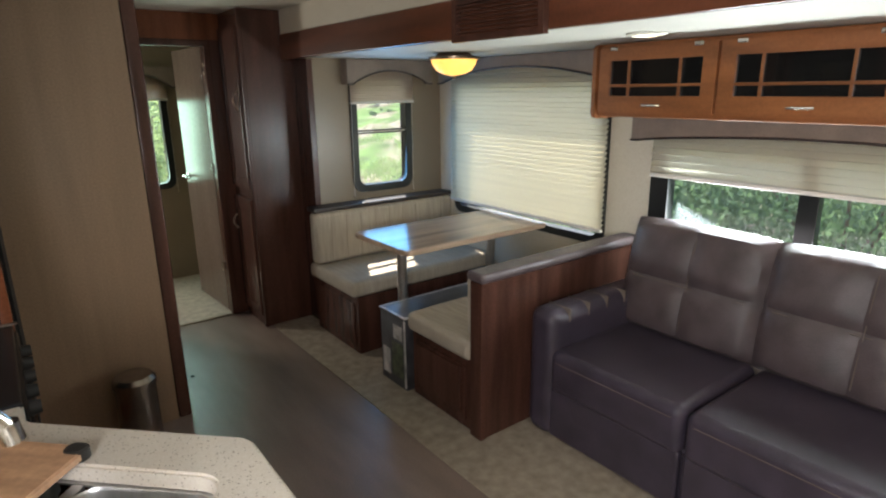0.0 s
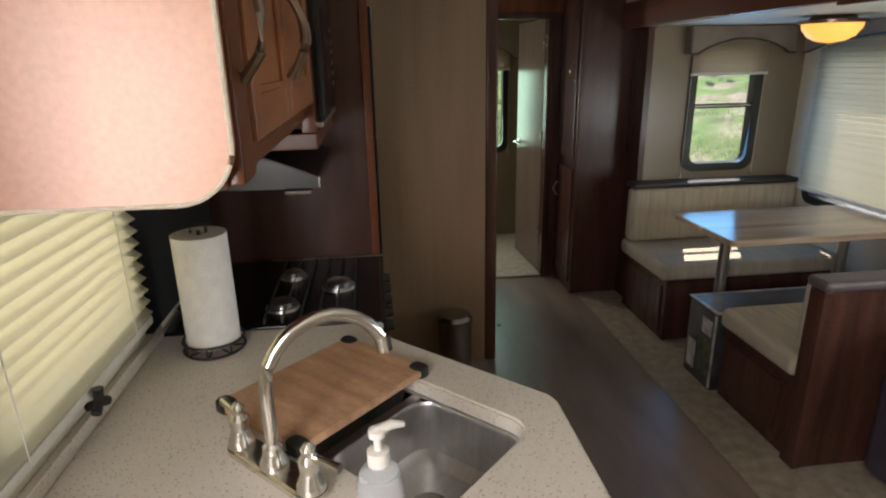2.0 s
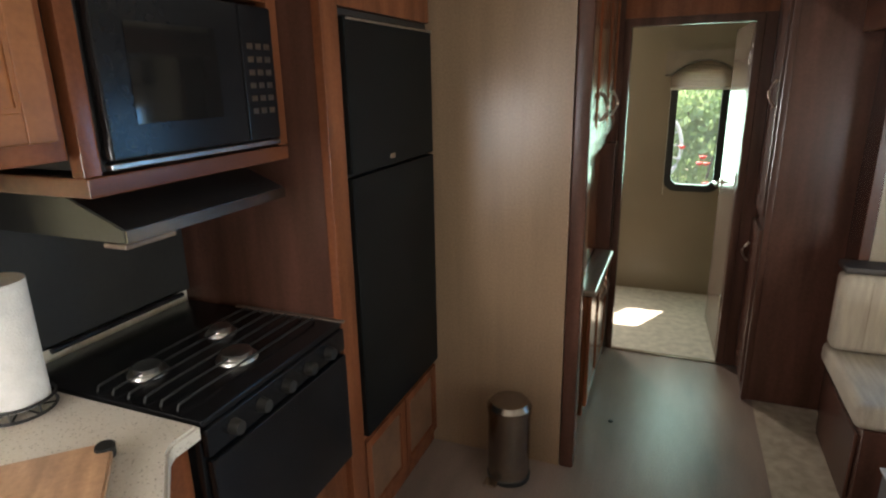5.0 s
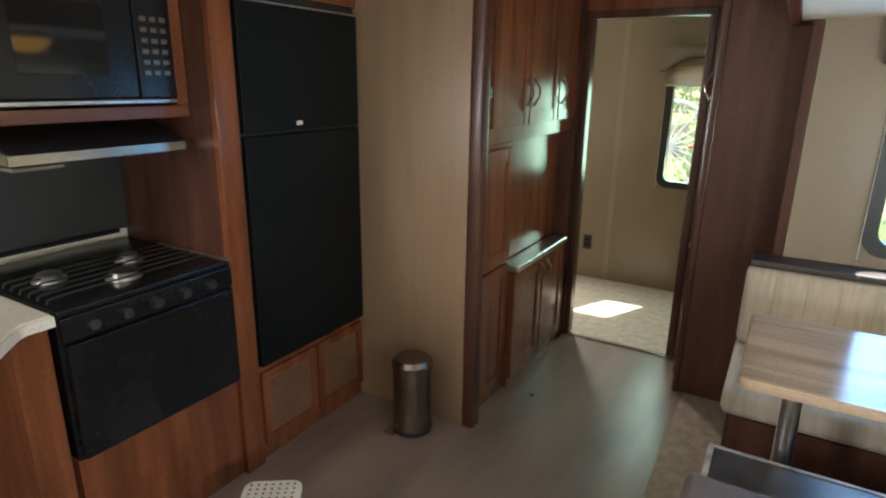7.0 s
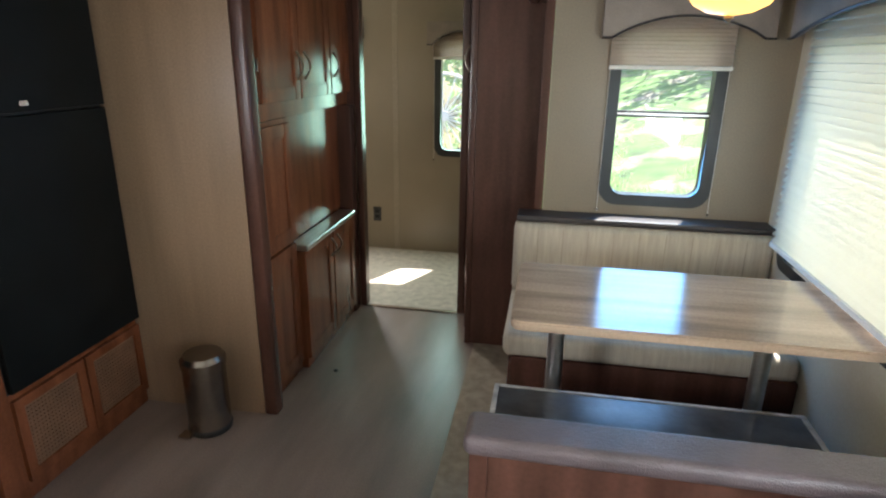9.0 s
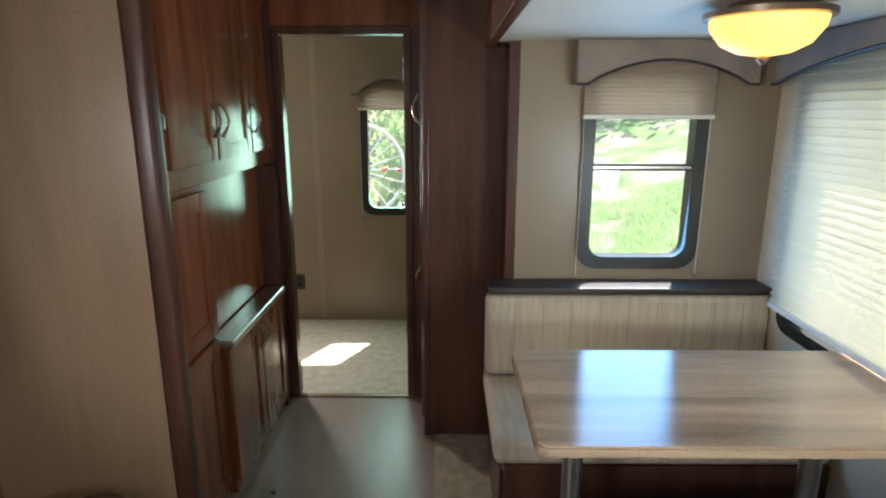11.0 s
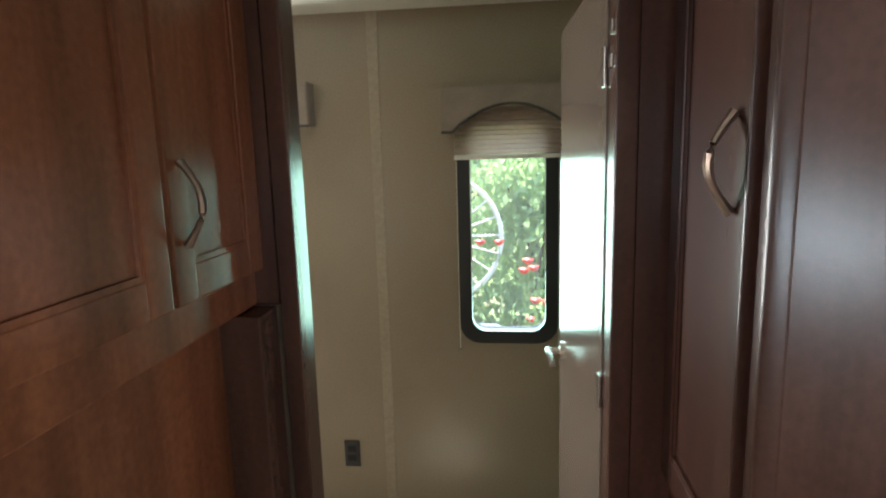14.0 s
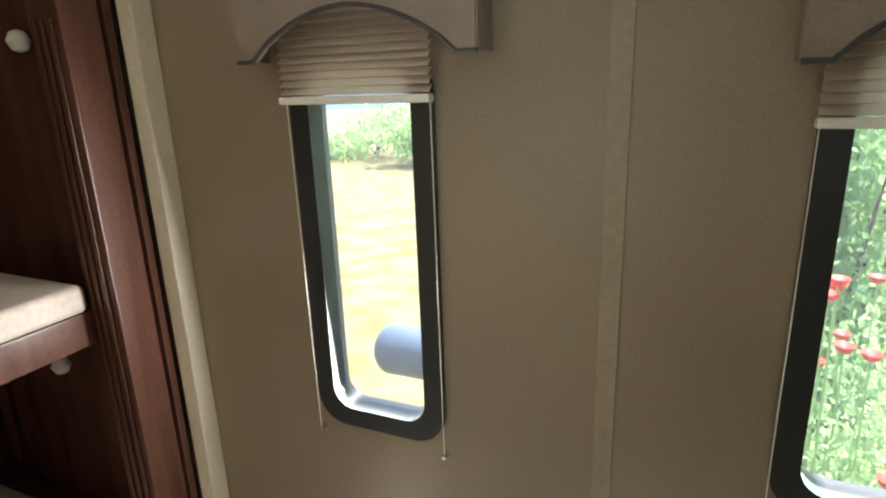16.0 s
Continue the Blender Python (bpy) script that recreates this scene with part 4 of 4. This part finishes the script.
swn = thing("window_6", "wide black-framed window behind the sofa", "window", kind="structure")
part("window_frame", ring_frame(shape(), rounded(0.52, 0.75, 2.06, 1.33, 0.06), rounded(0.60, 0.82, 1.96, 1.28, 0.04), "x", RIGHT - 0.012, RIGHT + 0.05), WFRAME, swn)
part("mullion", cube(shape(), RIGHT - 0.008, 1.28, 0.80, RIGHT + 0.04, 1.36, 1.29, 0.004), WFRAME, swn)
g = part("pane", cube(shape(), RIGHT + 0.03, 0.58, 0.80, RIGHT + 0.034, 1.98, 1.29), GLASS, swn)
g.visible_shadow = False
sb = thing("pleated_blind", "raised cream pleated blind behind the sofa", "blind")
part("pleats", pleats("x", RIGHT - 0.02, -1, 0.5, 2.05, 1.15, 1.40, 0.03, 0.02), BLIND, sb, smooth=False)
part("bottom_bar", cube(shape(), RIGHT - 0.044, 0.5, 1.13, RIGHT - 0.018, 2.05, 1.15, 0.004), WHITE, sb)
va = thing("valance", "wide taupe arched valance behind the sofa", "valance")
part("front", prism(shape(), arch(0.40, 2.14, 1.31, 1.355, 1.42, 22), "x", RIGHT - 0.09, RIGHT - 0.07, 0.004), VALANCE, va)
part("piping", tube(shape(), [(RIGHT - 0.092, a, b) for a, b in arch(0.40, 2.14, 1.31, 1.355, 1.42, 22)[1:-1]], 0.006, 6), TRIM_DK, va)

# ---- sofa and the cabinet over it ----
def pillow(w, h):
    """A puffed back cushion, thin at the rim and dented along its seams."""
    bm = shape()
    n = 16
    grid = {}
    for s in (-1, 1):
        for i in range(n + 1):
            for j in range(n + 1):
                u, v = i / n * 2 - 1, j / n * 2 - 1
                e = (max(0, 1 - abs(u) ** 5) * max(0, 1 - abs(v) ** 5)) ** 0.5
                dent = 0.02 * (math.exp(-((u - 0.0) / 0.06) ** 2) + math.exp(-(v / 0.06) ** 2)) + 0.01 * noise.noise(Vector((u * 2.5, v * 2.5, w * 7)))
                rim = s * (0.02 + 0.085 * e - (dent * e if s < 0 else 0))
                ru, rv = u * (1 - 0.05 * v * v * v * v), v * (1 - 0.04 * u ** 4)
                grid[s, i, j] = bm.verts.new((rim, ru * w / 2, (rv + 1) / 2 * h))
        for i in range(n):
            for j in range(n):
                f = [grid[s, i, j], grid[s, i + 1, j], grid[s, i + 1, j + 1], grid[s, i, j + 1]]
                bm.faces.new(f if s > 0 else f[::-1])
    loop = [(i, 0) for i in range(n)] + [(n, j) for j in range(n)] + [(i, n) for i in range(n, 0, -1)] + [(0, j) for j in range(n, 0, -1)]
    for p, q in zip(loop, loop[1:] + loop[:1]):
        bm.faces.new((grid[-1, p[0], p[1]], grid[-1, q[0], q[1]], grid[1, q[0], q[1]], grid[1, p[0], p[1]]))
    bmesh.ops.recalc_face_normals(bm, faces=bm.faces)
    return bm


sofa = thing("sofa", "dark brown leatherette sofa with stitched cushions", "sofa")
part("base", cube(shape(), 3.27, 0.42, 0.008, 3.95, 2.06, 0.26, 0.02, 3), LEATHER, sofa)
for y0, y1 in ((1.315, 1.955), (0.60, 1.305)):
    s = part("seat_cushion", upholstered(3.222, y0, 0.24, 3.80, y1, 0.445, 0.04), LEATHER, sofa)
    part("front_apron", cube(shape(), 3.232, y0 + 0.004, 0.02, 3.272, y1 - 0.004, 0.262, 0.014, 3), LEATHER, sofa)
    part("seam", cube(shape(), 3.2195, y0 + 0.04, 0.395, 3.2225, y1 - 0.04, 0.398), STITCH, s)
    ym = (y0 + y1) / 2
    bm = pillow(y1 - y0 + 0.05, 0.55)
    b = part("back_cushion", bm, LEATHER_G, sofa)
    b.location = (3.80, ym + 0.03, 0.42)
    b.rotation_euler = (0, radians(12), 0)
    part("stitch_line", tube(shape(), [(-0.087, -0.012, z) for z in (0.06, 0.2, 0.35, 0.49)], 0.0025, 6), STITCH, b)
    part("stitch_line", tube(shape(), [(-0.087, y, 0.262) for y in (y0 - ym + 0.05, -0.1, 0.1, y1 - ym - 0.05)], 0.0025, 6), STITCH, b)
for y0, y1 in ((1.93, 2.085), (0.44, 0.59)):
    arm = part("arm", cube(shape(), 3.215, y0, 0.01, 3.93, y1, 0.62, 0.055, 4), LEATHER, sofa)
    for k in range(4):
        x = 3.32 + k * 0.13
        part("arm_strap", cube(shape(), x, y0 - 0.003, 0.56, x + 0.008, y1 - 0.03, 0.6225, 0.002), STITCH, arm)

over = thing("overhead_cabinet", "honey wood overhead cabinet with dark glass doors", "cabinet")
part("body", cube(shape(), 3.76, 0.30, 1.43, RIGHT - 0.002, 2.19, 1.757, 0.01), WOOD_L, over)
part("end_panel", prism(shape(), rounded(3.735, 1.42, RIGHT - 0.002, 1.757, 0.03), "y", 2.19, 2.215, 0.003), WOOD_L, over)


def glass_door(y0, y1):
    z0, z1, x = 1.455, 1.735, 3.758
    d = part("door", ring_frame(shape(), [(y0, z0), (y1, z0), (y1, z1), (y0, z1)], [(y0 + 0.06, z0 + 0.07), (y1 - 0.06, z0 + 0.07), (y1 - 0.06, z1 - 0.055), (y0 + 0.06, z1 - 0.055)], "x", x - 0.02, x), WOOD_L, over)
    part("glass_pane", cube(shape(), x - 0.008, y0 + 0.055, z0 + 0.065, x - 0.005, y1 - 0.055, z1 - 0.05), DGLASS, d, "dark tinted glass")
    for yy in (y0 + 0.06 + 0.1, y1 - 0.06 - 0.1):
        part("muntin", cube(shape(), x - 0.018, yy - 0.006, z0 + 0.07, x - 0.009, yy + 0.006, z1 - 0.055, 0.002), WOOD_L, d)
    part("muntin", cube(shape(), x - 0.017, y0 + 0.06, z0 + 0.11, x - 0.0095, y1 - 0.06, z0 + 0.122, 0.002), WOOD_L, d)
    ym = (y0 + y1) / 2
    part("handle", tube(shape(), [(x - 0.022, ym - 0.045, z0 + 0.03), (x - 0.04, ym - 0.02, z0 + 0.03), (x - 0.04, ym + 0.02, z0 + 0.03), (x - 0.022, ym + 0.045, z0 + 0.03)], 0.006, 8), CHROME, d, "small bright pull")
    for yy in (y0 + 0.08, y1 - 0.08):
        part("hinge", cube(shape(), x - 0.026, yy - 0.02, z1 - 0.014, x - 0.02, yy + 0.02, z1 + 0.004, 0.002), CHROME, d)


glass_door(1.605, 2.175)
glass_door(0.97, 1.59)
glass_door(0.33, 0.955)

vent = thing("air_vent", "dark wooden return air vent on the fascia", "vent")
part("frame", ring_frame(shape(), [(1.77, 1.74), (2.26, 1.74), (2.26, 1.90), (1.77, 1.90)], [(1.795, 1.765), (2.235, 1.765), (2.235, 1.875), (1.795, 1.875)], "x", 2.925, 2.949), DARKWOOD, vent)
for k in range(7):
    z = 1.772 + k * 0.0155
    part("slat", cube(shape(), 2.93, 1.795, z, 2.948, 2.235, z + 0.007), DARKWOOD, vent)

lamp = thing("ceiling_lamp", "amber glass dome lamp with bronze rim", "ceiling lamp", at=(3.56, 3.05, 1.76))
part("shade", lathe(shape(), [(0.13, -0.035), (0.125, -0.06), (0.10, -0.095), (0.06, -0.115), (0.012, -0.123), (0.001, -0.124)], 32), AMBER, lamp, "glowing amber glass bowl")
part("rim", lathe(shape(), [(0.09, -0.002), (0.1, -0.015), (0.145, -0.022), (0.145, -0.036), (0.13, -0.038)], 32), BRONZE, lamp)
part("finial", lathe(shape(), [(0.012, -0.122), (0.014, -0.13), (0.007, -0.138), (0.001, -0.142)], 14), BRONZE, lamp)
can = thing("downlight", "small lit recessed downlight", "downlight", at=(3.44, 1.73, 1.76))
part("bezel", lathe(shape(), [(0.075, -0.001), (0.075, -0.006), (0.055, -0.012), (0.05, -0.008)], 28), CEIL, can)
part("lens", lathe(shape(), [(0.05, -0.007), (0.03, -0.012), (0.001, -0.013)], 24), LIT, can)

# ---- small things ----
bin_ = thing("pedal_bin", "small steel pedal bin with dark lid", "trash can", at=(1.74, 3.07, 0))
part("body", lathe(shape(), [(0.085, 0.012), (0.085, 0.30), (0.083, 0.305)], 32), BINSTEEL, bin_)
part("base_ring", lathe(shape(), [(0.088, 0.001), (0.09, 0.02), (0.086, 0.025)], 32), BLACKM, bin_)
part("lid", lathe(shape(), [(0.09, 0.305), (0.09, 0.33), (0.075, 0.35), (0.03, 0.357), (0.001, 0.358)], 32), BINSTEEL, bin_, "dark shiny lid")
part("pedal", cube(shape(), -0.075, -0.125, 0.012, -0.02, -0.07, 0.024, 0.004), CHROME, bin_)
stool = thing("step_stool", "small white perforated plastic step stool", "stool", at=(1.735, 2.235, 0))
stool.rotation_euler = (0, 0, radians(35))
stool.scale = (0.8, 0.8, 0.9)
part("seat", prism(shape(), rounded(-0.12, -0.10, 0.12, 0.10, 0.04), "z", 0.20, 0.225, 0.006), WHITE, stool)
for a, b in ((-1, -1), (1, -1), (-1, 1), (1, 1)):
    part("leg", rod(shape(), (a * 0.105, b * 0.085, 0.0), (a * 0.085, b * 0.065, 0.2), 0.02, 0.022, 10), WHITE, stool)
for i in range(7):
    for j in range(6):
        part("hole_mark", rod(shape(), (-0.09 + i * 0.03, -0.07 + j * 0.028, 0.2245), (-0.09 + i * 0.03, -0.07 + j * 0.028, 0.2262), 0.006, seg=8), WOOD_L, stool)
outlet = thing("wall_outlet", "dark brown wall outlet", "outlet")
part("plate", cube(shape(), 1.71, END - 0.008, 0.235, 1.775, END - 0.0005, 0.35, 0.003), BLACKM, outlet)
for z in (0.262, 0.302):
    part("socket", cube(shape(), 1.725, END - 0.011, z, 1.76, END - 0.0085, z + 0.026, 0.001), BLACK, outlet)
solid("floor_screw", lathe(shape(), [(0.012, 0.0005), (0.011, 0.004), (0.001, 0.006)], 12, (2.096, 3.62, 0)), BLACKM, "small dark bump on the floor", "screw")

# ---- bunk ----
bunk = thing("bunk_bed", "dark wooden bunk bed with thin mattresses", "bunk bed")
pb = cube(shape(), 0.65, 5.40, 0.004, 0.755, 5.50, CEILZ - 0.002, 0.006)
part("post", pb, DARKWOOD, bunk, "fluted cherry post")
for k in range(3):
    part("flute", cube(shape(), 0.67 + k * 0.026, 5.393, 0.4, 0.682 + k * 0.026, 5.3995, 1.75, 0.002), DARKWOOD, bunk)
part("post", cube(shape(), 0.62, 4.52, 0.004, 0.68, 4.58, CEILZ - 0.002, 0.006), DARKWOOD, bunk)
part("end_panel", cube(shape(), -0.19, 5.51, 0.004, 0.755, 5.53, CEILZ - 0.002), DARKWOOD, bunk)
for z in (0.30, 1.06):
    part("rail", cube(shape(), 0.62, 4.58, z - 0.09, 0.66, 5.40, z, 0.005), DARKWOOD, bunk)
    part("deck", cube(shape(), -0.198, 4.50, z - 0.02, 0.619, 5.505, z), DARKWOOD, bunk)
    part("mattress", cube(shape(), -0.19, 4.51, z + 0.001, 0.67, 5.39, z + 0.075, 0.02, 3), MATTRESS, bunk, "pale thin mattress")
for x, z in ((0.32, 0.80), (0.46, 1.72)):
    part("knob", lathe(shape(), [(0.001, -0.028), (0.018, -0.022), (0.028, 0), (0.018, 0.022), (0.001, 0.028)], 18, (x, 5.49, z)), WHITE, bunk, "round white knob")
solid("corner_trim", cube(shape(), 0.76, END - 0.06, 0.004, 0.81, END - 0.001, CEILZ - 0.002, 0.004), CREAM, "pale vertical corner strip", "trim", "structure")

# ---- outside ----
def ground_z(x, y):
    rise = 0.6 * x + 0.22 * y - 4.9
    return -0.9 + (min(6.0, 0.42 * rise) if rise > 0 else 0.0) + 0.05 * noise.noise(Vector((x * 0.6, y * 0.6, 0)))


def ground_sheet():
    n = 110
    verts, faces = [], []
    for i in range(n + 1):
        for j in range(n + 1):
            u, v = i / n * 2 - 1, j / n * 2 - 1
            x, y = 3 + 25 * u + 375 * u ** 5, 4 + 25 * v + 375 * v ** 5
            inside = -1 < x < 4.6 and -2 < y < 6.2
            verts.append((x, y, min(ground_z(x, y), -0.5) if inside else ground_z(x, y)))
    for i in range(n):
        for j in range(n):
            k = i * (n + 1) + j
            faces.append((k, k + n + 1, k + n + 2, k + 1))
    me = bpy.data.meshes.new("ground")
    me.from_pydata(verts, [], faces)
    me.materials.append(GRASS)
    for p in me.polygons:
        p.use_smooth = True
    return me


tagged(new("ground", ground_sheet()), "sunlit dry grass rising to a green bank", "ground", kind="structure")


def shrub(name, x, y, z, w, h, count, label, category, seed, size=0.05, leaf=None):
    rng = random.Random(seed)
    t = thing(name, label, category, at=(x, y, ground_z(x, y)))
    tr = shape()
    for k in range(5):
        a = rng.uniform(0, math.tau)
        tube(tr, [(0, 0, 0), (0.15 * w * math.cos(a), 0.15 * w * math.sin(a), h * 0.4), (0.35 * w * math.cos(a), 0.35 * w * math.sin(a), h * 0.8)], [0.03, 0.02, 0.008], 6)
    part("trunk", tr, BARK, t)
    verts, faces = [], []
    lumps = [(rng.uniform(-0.4, 0.4) * w, rng.uniform(-0.4, 0.4) * w, rng.uniform(0.15, 0.85) * h, rng.uniform(0.18, 0.3)) for _ in range(14)]
    for _ in range(count):
        lx, ly, lz, lr = rng.choice(lumps)
        c = Vector((lx + rng.gauss(0, lr * w * 0.5), ly + rng.gauss(0, lr * w * 0.5), max(0.02, lz + rng.gauss(0, lr * h * 0.5))))
        r = Euler((rng.uniform(0, 6), rng.uniform(0, 6), rng.uniform(0, 6))).to_matrix()
        s = size * rng.uniform(0.6, 1.4)
        i = len(verts)
        verts += [tuple(c + r @ Vector(q) * s) for q in ((-1, 0, 0), (0, -0.5, 0.1), (1, 0, 0), (0, 0.5, 0.1))]
        faces.append((i, i + 1, i + 2, i + 3))
    me = bpy.data.meshes.new("crown")
    me.from_pydata(verts, [], faces)
    me.materials.append(leaf or LEAF)
    crown = new("crown", me)
    crown.parent = t
    return t


shrub("shrub", 3.0, 9.2, -0.9, 1.9, 2.7, 9000, "leafy pale green shrub behind the wheel", "shrub", 1, 0.035)
shrub("flower_bed", 2.6, 7.0, -0.9, 1.3, 1.5, 6000, "green poppy foliage below the window", "plants", 6, 0.022)
shrub("shrub", 2.5, 9.3, -0.9, 1.5, 2.4, 5000, "dense green shrub in the garden", "shrub", 2, 0.06)
shrub("shrub", 8.0, 2.4, -0.9, 3.0, 2.2, 20000, "dense green hedge shrub outside the sofa window", "shrub", 3, 0.034, LEAF_D)
shrub("shrub", 7.6, 0.2, -0.9, 3.0, 2.2, 20000, "dense green hedge shrub outside the sofa window", "shrub", 4, 0.034, LEAF_D)
shrub("shrub", 8.4, 4.6, -0.9, 3.2, 2.2, 20000, "dense green hedge shrub outside the sofa window", "shrub", 5, 0.034, LEAF_D)
for i, (x, y, w, h) in enumerate(((2, 30, 10, 6), (9, 26, 9, 6), (14, 22, 8, 6))):
    shrub("tree", x, y, -0.9, w, h, 5000, "broad green tree across the yard", "tree", 20 + i, 0.22)
for i, (x, y, w, h) in enumerate(((-3, 23, 3.2, 1.6), (-5.6, 21, 3, 1.4), (-8.5, 22.5, 3.6, 1.7), (-11, 20.5, 3, 1.3), (-14, 22, 4, 1.8))):
    shrub("bush", x, y, -0.9, w, h, 2500, "low green bush at the end of the dry yard", "bush", 30 + i, 0.09)


def hill_mesh():
    verts, faces = [], []
    n = 60
    for i in range(n + 1):
        a = radians(95 + 80 * i / n)
        for k, (r, z) in enumerate(((55, -1.2), (75, 0.4), (110, 3.2), (150, 3.5))):
            lift = 0.9 * noise.noise(Vector((i * 0.22, k, 3))) if k else 0
            verts.append((2 + r * math.cos(a), 5 + r * math.sin(a), z + lift))
    for i in range(n):
        for k in range(3):
            q = i * 4 + k
            faces.append((q, q + 1, q + 5, q + 4))
    me = bpy.data.meshes.new("far_hill")
    me.from_pydata(verts, [], faces)
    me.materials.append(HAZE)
    for p in me.polygons:
        p.use_smooth = True
    return me


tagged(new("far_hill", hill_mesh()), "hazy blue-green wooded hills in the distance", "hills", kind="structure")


def capsule(bm, x0, x1, r):
    prof = [(r * math.sin(radians(a)), x0 + r * 0.8 * (1 - math.cos(radians(a)))) for a in range(3, 91, 12)]
    prof += [(p, x0 + x1 - q) for p, q in prof[::-1]]
    lathe(bm, prof, 28)
    bmesh.ops.rotate(bm, cent=(0, 0, 0), matrix=Matrix.Rotation(radians(90), 3, "Y"), verts=bm.verts)
    return bm


tank = thing("gas_tank", "blue-grey horizontal gas tank on feet outside the windows", "tank", at=(0, 6.55, -0.93))
shell = part("shell", capsule(shape(), 0.79, 2.40, 0.11), TANKBLUE, tank)
shell.location = (0, 0, 1.39)
for x in (1.25, 2.1):
    part("foot", cube(shape(), x - 0.05, -0.14, 0, x + 0.05, 0.14, 1.29, 0.01), TANKBLUE, tank)


def grass_tufts():
    rng = random.Random(77)
    verts, faces = [], []
    while len(faces) < 26000:
        x, y = rng.uniform(2.4, 9), rng.uniform(6.0, 13)
        if noise.noise(Vector((x * 0.9, y * 0.9, 4))) < rng.uniform(-0.25, 0.35):
            continue
        z, a, h = ground_z(x, y) - 0.01, rng.uniform(0, math.tau), rng.uniform(0.05, 0.17)
        c, d = 0.008 * math.cos(a), 0.008 * math.sin(a)
        lean = (rng.gauss(0, 0.05), rng.gauss(0, 0.05))
        q = len(verts)
        verts += [(x - c, y - d, z), (x + c, y + d, z), (x + lean[0], y + lean[1], z + h)]
        faces.append((q, q + 1, q + 2))
    me = bpy.data.meshes.new("grass_tufts")
    me.from_pydata(verts, [], faces)
    me.materials.append(LEAF)
    return me


tagged(new("grass_tufts", grass_tufts()), "long fresh green grass blades on the bank", "grass", kind="stuff")
for i in range(22):
    rng = random.Random(50 + i)
    px, py, pz = rng.uniform(2.15, 2.95), rng.uniform(6.5, 7.3), rng.uniform(0.1, 0.95)
    fl = thing("poppy", "red poppy on a thin green stem", "flower", "poppies outside the window", at=(px, py, -0.9))
    part("stem", tube(shape(), [(0, 0, 0), (0.02, 0.01, (pz + 0.9) * 0.5), (0, 0, pz + 0.9)], 0.004, 5), LEAF, fl)
    part("bloom", lathe(shape(), [(0.004, pz + 0.9), (0.022, pz + 0.908), (0.035, pz + 0.93), (0.034, pz + 0.932), (0.001, pz + 0.91)], 9), POPPY, fl)

wheel = thing("wagon_wheel", "weathered pale wooden wagon wheel leaning in the garden", "wagon wheel", at=(1.84, 8.0, 0.85))
wheel.rotation_euler = (radians(-12), 0, radians(12))
wr = shape()
tube(wr, [(0.5 * math.cos(k * math.tau / 40), 0, 0.5 * math.sin(k * math.tau / 40)) for k in range(41)], 0.02, 8)
part("rim", wr, WHITE, wheel)
part("hub", rod(shape(), (0, -0.06, 0), (0, 0.06, 0), 0.06), WHITE, wheel)
for k in range(20):
    c, s = math.cos(k * math.tau / 20), math.sin(k * math.tau / 20)
    part("spoke", rod(shape(), (0.05 * c, 0, 0.05 * s), (0.49 * c, 0, 0.49 * s), 0.009, 0.007, 8), WHITE, wheel)
stand = shape()
rod(stand, (-0.25, 0.12, -1.75), (-0.2, 0.03, -0.35), 0.025, seg=8)
part("prop", stand, BARK, wheel)
part("prop", rod(shape(), (0.25, 0.12, -1.75), (0.2, 0.03, -0.35), 0.025, seg=8), BARK, wheel)
